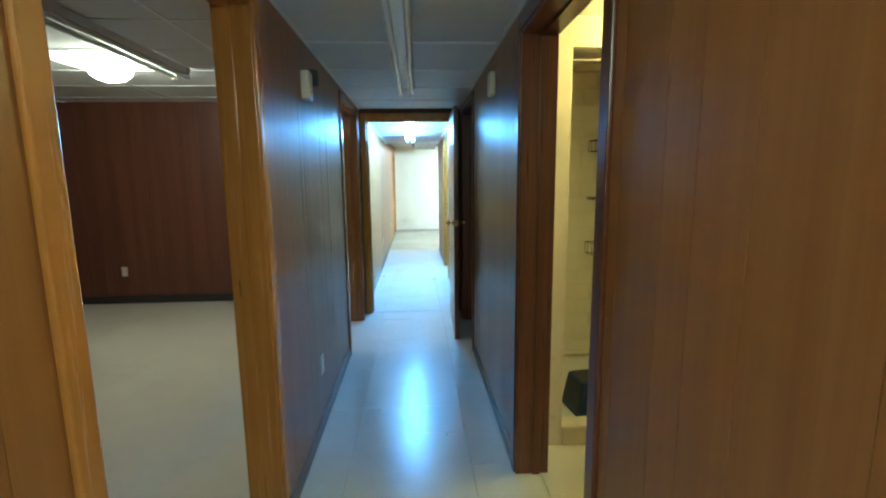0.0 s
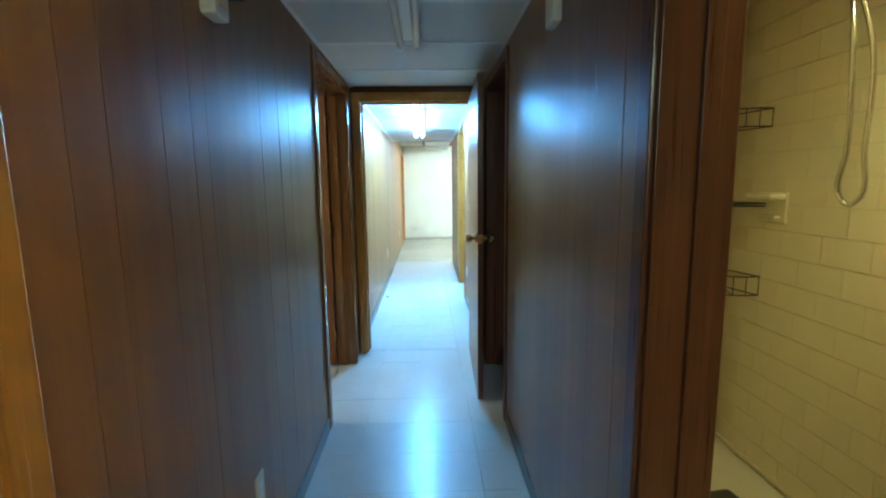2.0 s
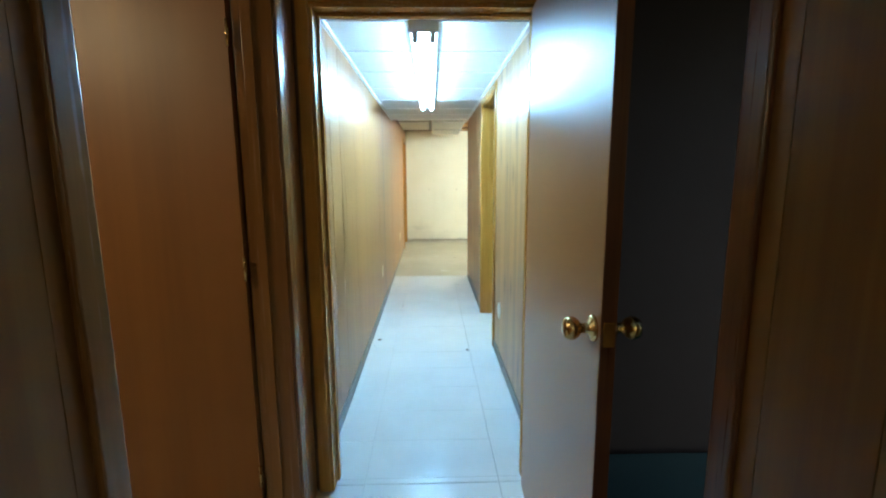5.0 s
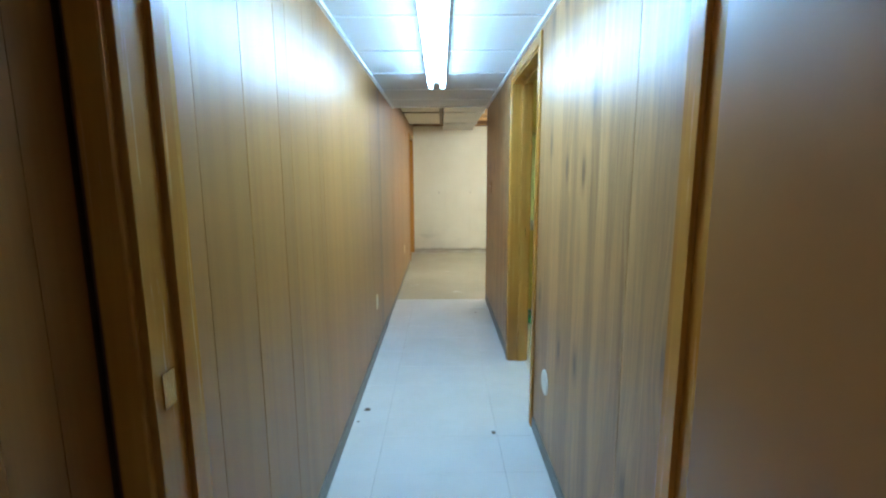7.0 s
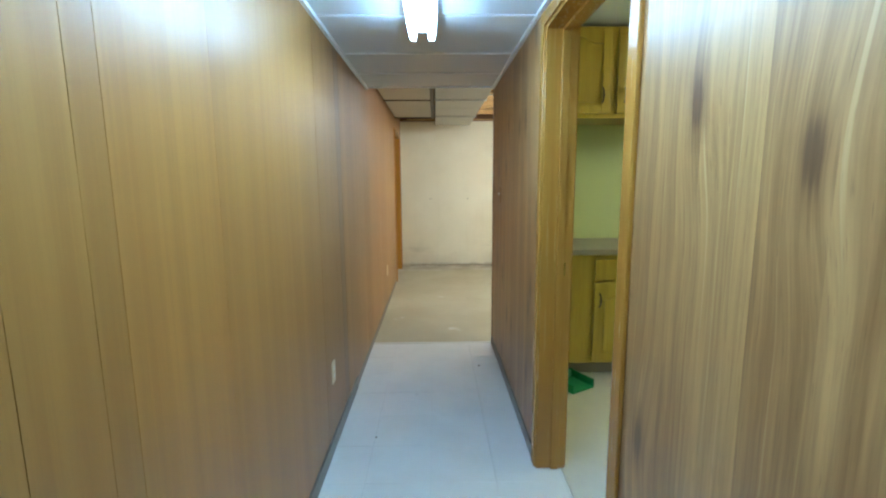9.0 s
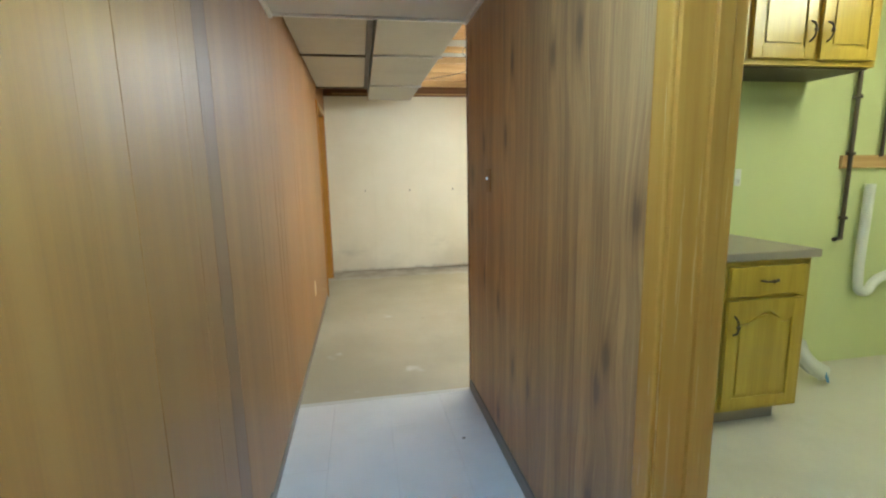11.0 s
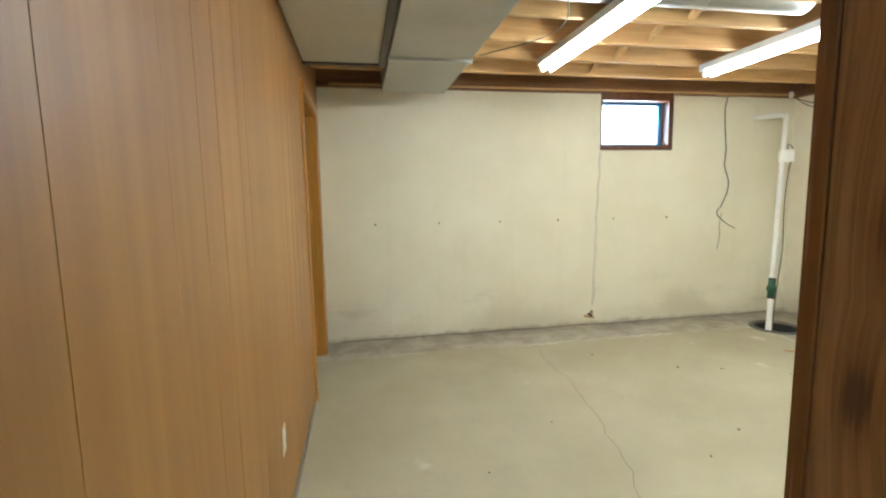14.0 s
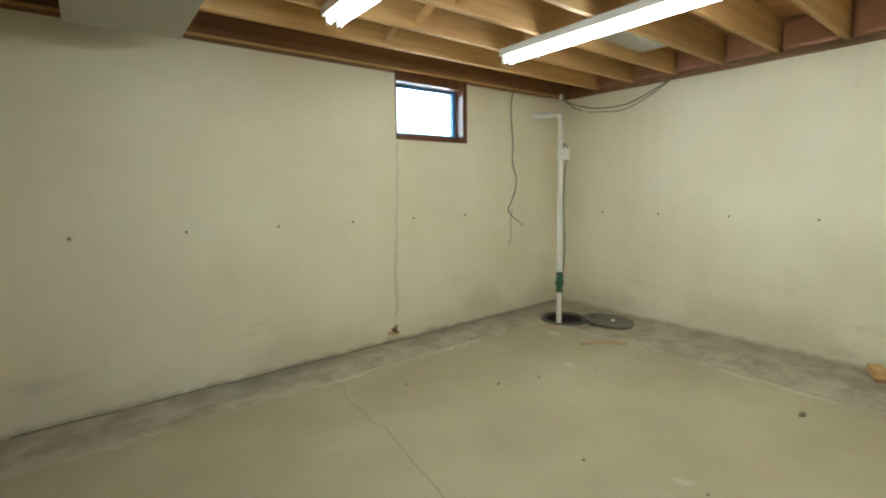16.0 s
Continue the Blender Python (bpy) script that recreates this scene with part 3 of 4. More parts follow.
    if strike:
        x, z, y = strike
        boxes("strike_plate", BRASS if strike[0] else CHROME, (x - 0.002, x + 0.002, y - 0.016, y + 0.016, z - 0.03, z + 0.03), parent=e, bevel=0.001)
    return e


door_frame(pose(L, A0, 0, 0, 0, 90), A1 - A0, T, strike=(A1 - A0 - 0.022, 1.02, 0.085))
door_frame(pose(L, B0, 0, 0, 0, 90), B1 - B0, T, mat=MID_TRIM, label="brown stained side doorway frame", strike=(0.022, 1.0, 0.08))
door_frame(pose(R, C1, 0, 0, 0, -90), C1 - C0, 0.15, mat=DARK_TRIM, label="dark stained bathroom door frame", both=False)
door_frame(pose(R, D1, 0, 0, 0, -90), D1 - D0, T, mat=DARK_TRIM, label="dark stained door frame")
door_frame(pose(R, K1, 0, 0, 0, -90), K1 - K0, 0.13, label="orange stained kitchen door frame", strike=(0.022, 0.98, 0.09))
door_frame(pose(L, G0, 0, 0, 0, 90), G1 - G0, T, label="stained frame of the end doorway")
PX0, PX1, PY = -0.455, 0.44, 4.70
pf = door_frame(pose(PX0, PY, 0), PX1 - PX0, 0.13, mat=TRIM, label="stained frame across the hall", strike=(0.022, 1.04, 0.03), cas=0.05)
setting(boxes("wall_partition", GROOVE, (L, PX0, PY, PY + 0.13, 0, CEIL), (PX1, R, PY, PY + 0.13, 0, CEIL), (PX0, PX1, PY, PY + 0.13, DH + 0.002, CEIL)), "narrow partition across the hall")
setting(boxes("door_sill", GROUT, (PX0, PX1, PY + 0.03, PY + 0.038, -0.002, 0.0015)), "thin floor seam at the partition")


# ---- doors ----
def knob_set(parent, x, y, z, toward, mat=BRASS):
    """A round knob with its rose on one face; toward: -1 or 1 along local y."""
    prof = [(0.0305, 0), (0.031, 0.004), (0.027, 0.009), (0.0125, 0.012), (0.0115, 0.03), (0.02, 0.036), (0.0265, 0.046), (0.027, 0.056), (0.022, 0.066), (0.01, 0.07), (0.0, 0.0705)]
    return lathe("knob", mat, prof, 24, parent, pose(x, y, z, -90 * toward, 0, 0))


def flush_door(name, label, at, w, h=2.005, mat=DOOR, knob_z=1.0, knob=True, backset=0.065):
    """Local: hinge edge at x 0, free edge at x w, faces at y 0 and -0.035."""
    e = thing(name, label, "door", at)
    boxes("leaf", mat, (0, w - 0.003, -0.035, 0, 0.012, h), parent=e, bevel=0.0015)
    # dark strip: the free edge's shade, put into its colour
    boxes("lipping", DARK_TRIM, (w - 0.003, w, -0.0345, -0.0005, 0.0125, h - 0.0005), parent=e, bevel=0.001)
    if knob:
        knob_set(e, w - backset, 0.0, knob_z, 1)
        knob_set(e, w - backset, -0.035, knob_z, -1)
        boxes("latch_plate", BRASS, (w - 0.001, w + 0.0015, -0.03, -0.005, knob_z - 0.028, knob_z + 0.028), parent=e)
    for z in (0.22, 1.02, 1.8):
        lathe("hinge", BRASS, [(0.006, z), (0.006, z + 0.085)], 10, e, pose(-0.004, 0.005, 0))
    return e


# the partition's door stands open flat along the right wall
hx, hy, fx, fy = 0.432, 4.69, 0.405, 3.785
flush_door("hall_door", "flush brown veneer door standing open along the wall", pose(hx, hy, 0, 0, 0, math.degrees(math.atan2(fy - hy, fx - hx))) @ pose(0, 0.0, 0), math.hypot(hx - fx, hy - fy), knob_z=1.04, backset=0.045)
flush_door("room_door", "flush orange-brown door swung into the side room", pose(L - T - 0.02, B1 - 0.03, 0, 0, 0, 172), 0.78, mat=ORANGE_DOOR)

# ---- lamps ----
def strip_lamp(label, at, length, tubes_mat, width=0.13, gap=0.10, drop=0.0, dia=0.0165, flat=False, body=0.55):
    """A twin-tube strip, along local y from 0, its back at z 0."""
    e = thing("fluorescent_lamp", label, "ceiling lamp", at)
    bm = bmesh.new()
    put_box(bm, -width / 2 * body, width / 2 * body, 0.0, length, -0.05, 0.0)
    finish("body", bm, FIXTURE, e, 0.004)
    for x in (-gap / 2, gap / 2):
        tube("bulb", tubes_mat, [(x, 0.03, -0.075), (x, length - 0.03, -0.075)], dia, e, smooth_path=False, res=4)
        for y in (0.0, length - 0.03):
            boxes("socket", FIXTURE, (x - 0.014, x + 0.014, y, y + 0.03, -0.1, -0.045), parent=e, bevel=0.004)
    for y in (0.0, length):
        boxes("end_plate", FIXTURE, (-width / 2, width / 2, y - 0.004 if y else -0.006, y + 0.006 if y else 0.004, -0.055, 0.0), parent=e, bevel=0.002)
    if flat:
        boxes("reflector", FIXTURE, (-0.11, -0.09, 0, length, -0.045, -0.0), (0.09, 0.11, 0, length, -0.045, -0.0), (-0.11, 0.11, 0, length, -0.001, 0.012), parent=e, bevel=0.002)
    return e


strip_lamp("lit twin-tube fluorescent strip on the hall ceiling", pose(-0.02, 5.17, CEIL - 0.006), 2.36, HALL_GLOW, width=0.14, gap=0.085, body=0.97)
strip_lamp("unlit twin-tube fluorescent strip on the hall ceiling", pose(-0.008, 0.98, CEIL - 0.006), 2.43, DEAD_TUBE, gap=0.08)
strip_lamp("lit white fluorescent strip hung under the joists", pose(1.25, 9.42, 2.36), 2.44, ROOM_GLOW, width=0.14, gap=0.066, body=0.97)
strip_lamp("lit white fluorescent strip hung under the joists", pose(2.63, 9.42, 2.36), 2.44, ROOM_GLOW, width=0.14, gap=0.066, body=0.97)
strip_lamp("unlit fluorescent strip on the side room ceiling", pose(-1.74, 1.3, 2.292), 2.44, DEAD_TUBE)
strip_lamp("lit fluorescent strip on the kitchen ceiling", pose(2.7, 7.0, 2.415), 1.22, KITCHEN_GLOW)


def globe_lamp(label, at, mat, r=0.17):
    e = thing("ceiling_lamp", label, "ceiling lamp", at)
    lathe("base", FIXTURE, [(r * 0.7, -0.02), (r * 0.75, 0.0)], 32, e)
    lathe("shade", mat, [(r * 0.9, -0.018), (r, -0.035), (r * 0.98, -0.065), (r * 0.86, -0.1), (r * 0.6, -0.128), (r * 0.28, -0.142), (0.0, -0.144)], 40, e)
    return e


globe_lamp("lit opal glass ceiling lamp in the side room", pose(-2.17, 3.58, 2.293), GLOBE_GLOW, 0.145)
globe_lamp("lit opal glass lamp on the hall ceiling near the stairs end", pose(0.0, -0.75, CEIL - 0.008), HALL_GLOBE_GLOW, 0.15)
globe_lamp("lit opal glass lamp on the bathroom ceiling", pose(1.22, 2.0, 2.158), BATH_GLOW, 0.12)

# ---- ceiling works of the big room ----
JB, JT = 2.36, 2.596
joist_mesh = None
for k in range(9):
    y = 12.3 - 0.406 * k
    if joist_mesh is None:
        j = boxes("joist", LUMBER, (-2.2, EAST + 0.2, -0.019, 0.019, JB, JT))
        joist_mesh = j.data
    else:
        j = new("joist", joist_mesh)
    j.location.y = y
    tagged(j, "raw yellow-brown wooden floor joist", "joist", "joists over the big room", "structure")
setting(boxes("trim_sill_plate", DARK_LUMBER, (-2.2, WX0 - 0.03, FAR - 0.05, FAR + 0.09, TOP, TOP + 0.04), (WX1 + 0.03, EAST + 0.1, FAR - 0.05, FAR + 0.09, TOP, TOP + 0.04),
              (EAST - 0.03, EAST + 0.11, END, FAR - 0.05, TOP, TOP + 0.04)), "rough dark sill plate on the concrete wall")
setting(boxes("trim_rim_joist", DARK_LUMBER, (-2.2, EAST + 0.11, FAR + 0.02, FAR + 0.06, TOP + 0.04, 2.6), (EAST + 0.06, EAST + 0.1, END, FAR, TOP + 0.04, 2.6)), "dark rim joist")
setting(boxes("trim_rough_edge", LUMBER, (-0.4, 4.35, FAR - 0.066, FAR - 0.05, TOP + 0.012, TOP + 0.03), bevel=0.004), "splintered edge of the sill plate")
INSUL = plain("pink_brown_insulation", (0.34, 0.17, 0.10), 0.95, 0, 0.25, 12.0, 0.9)
for k in range(8):
    y = 12.3 - 0.406 * k
    b = boxes("insulation_batt", INSUL, (EAST - 0.06, EAST + 0.06, y - 0.38, y - 0.03, TOP + 0.045, 2.59), bevel=0.03)
    tagged(b, "rust-brown insulation stuffed between joist ends", "insulation", "insulation batts")
for k in range(7):
    y0, y1 = 12.3 - 0.406 * k - 0.02, 12.3 - 0.406 * (k + 1) + 0.02
    e = thing("joist_bridging", "crossed wooden bridging between the joists", "bridging", pose(1.86, (y0 + y1) / 2, (JB + JT) / 2), "cross bridging")
    for s in (-1, 1):
        boxes("brace", LUMBER, (-0.02, 0.02, -0.2, 0.2, -0.016, 0.016), parent=e, at=pose(0.025 * s, 0, 0, 26 * s, 0, 0))

# rectangular duct with lapped seams
def duct():
    e = thing("duct", "dull grey rectangular sheet-metal duct under the joists", "duct", pose(0, 0, 0))
    for i, (y0, y1) in enumerate(((END + 0.02, 10.25), (10.25, 11.5), (11.5, 12.46))):
        boxes("section", DUCT_PAINT, (0.045, 0.575, y0 + 0.006, y1 - 0.006, 2.22 + 0.004 * (i % 2), 2.5), parent=e, bevel=0.004)
    for y in (10.25, 11.5):
        boxes("drive_seam", GALV, (0.035, 0.585, y - 0.022, y - 0.006, 2.205, 2.5), (0.035, 0.585, y + 0.004, y + 0.016, 2.208, 2.5), parent=e, bevel=0.003)
    return e


duct()
frames = []
e = thing("ceiling_boards", "cream ceiling boards in dark frames beside the duct", "ceiling panel", pose(0, 0, 0), kind="structure")
for y0, y1 in ((END + 0.02, 10.32), (10.36, 11.68)):
    boxes("board", CREAM_PANEL, (L + 0.01, -0.012, y0, y1, 2.235, 2.25), parent=e, bevel=0.002)
boxes("lath", IRON, (L, 0.0, 10.322, 10.358, 2.226, 2.25), (L, 0.0, 11.682, 11.72, 2.226, 2.25), (-0.011, 0.03, END + 0.02, 11.72, 2.222, 2.26), parent=e)
rd = thing("round_duct", "shiny galvanised round duct between the joists", "duct", pose(0.58, 10.88, 2.47))
tube("pipe", GALV, [(0, 0, 0), (0.6, 0, 0), (1.2, 0, 0), (1.86, 0, 0)], 0.095, rd, smooth_path=False, res=6)
tube("collar", GALV, [(1.2, 0, 0), (1.23, 0, 0)], 0.099, rd, smooth_path=False, res=6)
rd2 = thing("flat_duct", "galvanised flat duct between joists", "duct", pose(3.0, 11.28, 2.48))
boxes("pipe", GALV, (0, 0.75, -0.15, 0.15, -0.06, 0.06), parent=rd2, bevel=0.02)
rd3 = thing("flat_duct", "galvanised flat branch duct beside the trunk duct", "duct", pose(0.58, 10.48, 2.43))
boxes("pipe", GALV, (0, 0.62, -0.12, 0.12, -0.04, 0.04), parent=rd3, bevel=0.01)
for pts in ([(0.75, 9.2, 2.36), (0.95, 10.0, 2.33), (0.82, 10.5, 2.35), (1.05, 11.2, 2.34), (0.72, 11.9, 2.37)], [(0.6, 9.6, 2.37), (0.8, 9.9, 2.31), (1.05, 9.7, 2.37)]):
    tagged(tube("wire", CORD, pts, 0.004), "thin brown wire drooping under the joists", "cable", "ceiling wires")

# ---- window ----
win = thing("window_1", "small brown-framed basement window with bright daylight", "window", pose(WX0, FAR, WZ0), kind="structure")
w, h = WX1 - WX0, TOP + 0.04 - WZ0
boxes("frame", DARK_TRIM, (0, 0.012, -0.01, 0.2, 0, h), (w - 0.05, w, -0.01, 0.2, 0, h), (0.012, w - 0.05, -0.01, 0.2, 0, 0.045), (0.012, w - 0.05, -0.01, 0.2, h - 0.10, h), parent=win, bevel=0.003)
boxes("sash", BLUE_VINYL, (0.012, 0.03, 0.10, 0.14, 0.045, h - 0.10), (w - 0.09, w - 0.05, 0.10, 0.14, 0.045, h - 0.10), (0.03, w - 0.09, 0.10, 0.14, 0.045, 0.075), (0.03, w - 0.09, 0.10, 0.14, h - 0.125, h - 0.10), parent=win, bevel=0.003)
pane = boxes("pane", GLASS, (0.026, w - 0.085, 0.118, 0.122, 0.07, h - 0.12), parent=win)
pane.visible_shadow = False
setting(boxes("backdrop_daylight", DAY, (WX0 - 0.6, WX1 + 0.6, FAR + 0.6, FAR + 0.62, 1.3, 3.2)), "overexposed daylight outside the window")
setting(boxes("ground_outside", CONCRETE, (-6, 8, FAR + 0.3, FAR + 8, 1.2, 1.3)), "ground outside the basement window")

# ---- sump ----
tagged(tube("discharge_pipe", PVC, [(3.66, 12.13, -0.5), (3.668, 12.137, 0.3), (3.97, 12.395, 1.66), (4.06, 12.47, 2.04)], 0.024, smooth_path=False, res=5), "white plastic sump discharge pipe, leaning in the corner", "pipe")
tagged(tube("pipe_elbow", PVC, [(4.06, 12.47, 2.03), (4.064, 12.476, 2.075), (4.068, 12.5, 2.092), (3.93, FAR + 0.03, 2.10)], 0.027, res=5), "white plastic pipe elbow running into the wall", "pipe")
cp = thing("pipe_coupling", "dark green rubber check-valve coupling with clamps", "pipe fitting", pose(3.688, 12.154, 0.41, -9, 11, 0))
lathe("sleeve", GREEN_RUBBER, [(0.031, -0.1), (0.031, -0.03), (0.041, -0.02), (0.041, 0.02), (0.031, 0.03), (0.031, 0.1)], 20, cp)
for z in (-0.085, 0.085):
    lathe("clamp", IRON, [(0.032, z - 0.008), (0.034, z), (0.032, z + 0.008)], 20, cp)
pb = thing("outlet_box", "white plastic plug box strapped to the pipe", "outlet", pose(3.975, 12.365, 1.68, 0, 0, -28))
boxes("cover", WHITE, (-0.06, 0.06, -0.03, 0.03, -0.06, 0.06), parent=pb, bevel=0.008)
tagged(tube("pump_cord", CORD, [(3.99, 12.36, 1.74), (4.01, 12.38, 1.79), (4.04, 12.36, 1.75), (4.00, 12.35, 1.55), (3.945, 12.32, 1.2), (3.895, 12.26, 0.8), (3.80, 12.2, 0.45), (3.735, 12.16, 0.12), (3.71, 12.15, -0.3)], 0.0048), "brown pump power cord hanging along the pipe", "cable")
ring = lathe("pit_liner", LID, [(0.235, 0.0), (0.235, 0.012), (0.22, 0.018), (0.198, 0.012), (0.197, -0.02)], 40, at=pose(3.82, 12.19, 0.002), caps=False)
tagged(ring, "dark plastic rim of the open sump pit", "sump pit")
# black lining added: the pit's inner shade is put into its colour
tagged(lathe("pit_well", BLACK_PLASTIC, [(0.196, 0.0), (0.194, -0.55), (0.0, -0.551)], 40, at=pose(3.82, 12.19, -0.004), caps=False), "black lining that stands for the shade inside the sump pit", "sump pit", kind="structure")
lid = thing("pit_cover", "dirty grey-brown round lid beside the sump pit", "lid", pose(4.05, 11.83, 0.022, 3.5, 3, 20))
lathe("disc", LID, [(0.235, -0.012), (0.24, 0.0), (0.236, 0.012), (0.2, 0.016), (0.195, 0.01), (0.0, 0.012)], 40, lid)
boxes("notch_cover", BLACK_PLASTIC, (-0.05, 0.03, 0.12, 0.18, 0.012, 0.02), parent=lid, bevel=0.006)
boxes("label", WHITE, (-0.04, 0.04, -0.06, -0.03, 0.0125, 0.0145), parent=lid)

# wires, nails, stub and cracks on the big room's walls and floor
tagged(tube("hanging_wire", CORD, [(3.57, FAR - 0.05, 2.33), (3.575, FAR - 0.012, 2.2), (3.59, FAR - 0.01, 1.95), (3.61, FAR - 0.01, 1.76), (3.60, FAR - 0.01, 1.62), (3.66, FAR - 0.012, 1.42), (3.58, FAR - 0.02, 1.2), (3.53, FAR - 0.02, 1.12), (3.58, FAR - 0.03, 1.05), (3.74, FAR - 0.04, 0.95)], 0.0045), "brown cable hanging down the far wall", "cable")
tagged(tube("wall_cable", CORD, [(4.2, FAR - 0.06, 2.34), (4.36, FAR - 0.06, 2.30), (EAST - 0.012, 12.5, 2.22), (EAST - 0.012, 12.16, 2.155), (EAST - 0.012, 11.9, 2.17), (EAST - 0.012, 11.7, 2.24), (EAST - 0.03, 11.4, 2.345), (EAST - 0.04, 10.6, 2.33), (EAST - 0.04, 9.6, 2.34)], 0.005), "brown cable sagging along the wall top", "cable")
tagged(tube("hanging_wire", CORD, [(3.60, FAR - 0.012, 1.12), (3.575, FAR - 0.01, 1.0), (3.585, FAR - 0.01, 0.88), (3.565, FAR - 0.01, 0.74)], 0.0025), "thin brown wire end hanging against the cream wall", "cable")
tagged(tube("wall_cable", CORD, [(4.3, FAR - 0.06, 2.33), (EAST - 0.014, 12.55, 2.2), (EAST - 0.012, 12.2, 2.12), (EAST - 0.012, 11.95, 2.115), (EAST - 0.012, 11.72, 2.2), (EAST - 0.03, 11.45, 2.34)], 0.004), "thin brown cable sagging below the first one", "cable")
boxes_clip = thing("cable_clip", "white plastic cable staple on the sill plate", "cable clip", pose(4.3, FAR - 0.06, 2.33))
boxes("clip", WHITE, (-0.02, 0.02, -0.02, 0.0, -0.03, 0.03), parent=boxes_clip, bevel=0.005)


def nail(at):
    e = thing("wall_anchor", "small dark anchor stuck in the painted wall", "wall anchor", at, "wall anchors")
    boxes("stub", IRON, (-0.004, 0.004, -0.010, 0.01, -0.010, 0.008), parent=e, bevel=0.003)
    lathe("hole", PLASTER, [(0.011, 0.0), (0.009, 0.002), (0.0, 0.003)], 10, e, pose(0, -0.001, 0, 90))
    return e


n0 = nail(pose(-0.038, FAR, 1.094))
for x in (0.557, 1.155, 1.753, 2.35, 2.95):
    copy_thing(n0, pose(x, FAR, 1.094 - 0.003))
for y in (12.18, 11.57, 10.95, 10.33, 9.7):
    copy_thing(n0, pose(EAST, y, 1.075, 0, 0, -90))
stub = thing("cut_pipe_stub", "rusty cut pipe stub at the foot of the wall", "pipe stub", pose(2.106, FAR - 0.02, 0.11))
tube("stub", IRON, [(0.0, 0.04, 0), (0.0, -0.03, 0)], 0.017, stub, smooth_path=False)
boxes("flap", LUMBER, (-0.07, 0.05, -0.02, 0.0, -0.03, -0.01), parent=stub, at=pose(0, 0, 0, 0, 14, 10))
boxes("sliver", LUMBER, (-0.01, 0.01, -0.02, 0.0, 0.0, 0.05), parent=stub, at=pose(0, 0, 0, 0, 25, 10))
PATCH = plain("patched_seam", (0.66, 0.60, 0.47), 0.7, 0, 0.1, 10.0, 0.3)
rng = random.Random(7)
tagged(tube("wall_crack_patch", PATCH, [(2.20 - 0.004 * i + rng.uniform(-0.010, 0.010), FAR + 0.014, 1.75 - i * 0.11) for i in range(15)], 0.02), "caulked vertical crack in the cream wall", "wall crack", kind="structure")
def crack(p, q, n, amp, z=0.0):
    return [(p[0] + (q[0] - p[0]) * i / n + rng.uniform(-amp, amp), p[1] + (q[1] - p[1]) * i / n + rng.uniform(-amp, amp), z) for i in range(n + 1)]
tagged(tube("floor_crack", IRON, crack((1.33, 12.27), (1.25, 11.13), 9, 0.03, -0.0015) + crack((1.24, 11.05), (0.98, 10.0), 9, 0.03, -0.0015), 0.0022, smooth_path=False, res=1), "thin crack wandering over the concrete", "floor crack", kind="structure")
tagged(tube("wall_foot_joint", DEBRIS, [(x / 4 - 0.4, FAR - 0.001, 0.004 + 0.003 * math.sin(x * 2.1)) for x in range(20)], 0.004, res=1), "dirty joint at the foot of the wall", "floor joint", kind="structure")


def crumb(at, s=1.0):
    bm = bmesh.new()
    bmesh.ops.create_icosphere(bm, subdivisions=1, radius=0.008 * s)
    for v in bm.verts:
        v.co = Vector((v.co.x * rng.uniform(0.7, 1.9), v.co.y * rng.uniform(0.6, 1.3), max(0, v.co.z + 0.004) * 0.6))
    return tagged(finish("debris", bm, DEBRIS, at=at), "small dark crumb of debris lying on the floor", "debris", "floor debris")


for x, y, s in ((-0.44, 6.585, 2.0), (-0.47, 6.45, 0.8), (0.284, 6.327, 1.7), (0.56, 6.62, 2.0), (-0.30, 7.6, 0.7), (0.35, 8.55, 0.8), (-0.1, 8.1, 0.5), (3.27, 10.06, 3.2), (2.2, 11.5, 1.3), (2.5, 11.4, 0.9), (1.9, 10.6, 1.2),
                (1.55, 10.4, 1.0), (2.9, 11.2, 0.8), (2.1, 10.1, 0.8), (0.4, 10.5, 0.8), (0.9, 10.9, 0.8), (3.0, 11.0, 0.7), (1.7, 11.9, 1.2), (-0.42, 4.62, 0.8), (-0.2, 2.6, 0.6), (0.2, 2.3, 0.6)):
    crumb(pose(x, y, 0, 0, 0, rng.uniform(0, 360)), s)
tagged(tube("twig", LUMBER, [(3.3, 11.62, 0.005), (3.5, 11.5, 0.008), (3.62, 11.36, 0.005)], 0.006), "thin strip of wood lying on the floor", "debris")
wb = thing("wood_scrap", "splintered pale wood scrap at the wall foot", "wood scrap", pose(4.30, 9.90, 0.0, 0, 0, 20))
boxes("block", LUMBER, (-0.09, 0.09, -0.04, 0.04, 0.02, 0.075), parent=wb, bevel=0.008)
boxes("foot", DARK_LUMBER, (-0.11, 0.07, -0.05, 0.03, 0.0, 0.022), parent=wb, bevel=0.005)


# ---- small fittings ----
def outlet(at, label="ivory duplex outlet plate on the paneling", mat=IVORY):
    e = thing("outlet", label, "outlet", at, "outlets")
    boxes("plate", mat, (-0.035, 0.035, -0.006, 0, -0.057, 0.057), parent=e, bevel=0.003)
    for z in (-0.02, 0.02):
        boxes("socket", WHITE, (-0.016, 0.016, -0.008, -0.005, z - 0.013, z + 0.013), parent=e, bevel=0.002)
    return e


o0 = outlet(pose(L, 2.48, 0.365, 0, 0, 90))
copy_thing(o0, pose(L, 7.56, 0.398, 0, 0, 90))
copy_thing(o0, pose(L, 10.29, 0.396, 0, 0, 90))
copy_thing(o0, pose(-3.37, 5.394, 0.38))
sw = thing("light_switch", "brown toggle switch plate on the knotty paneling", "light switch", pose(R, 8.64, 1.275, 0, 0, -90))
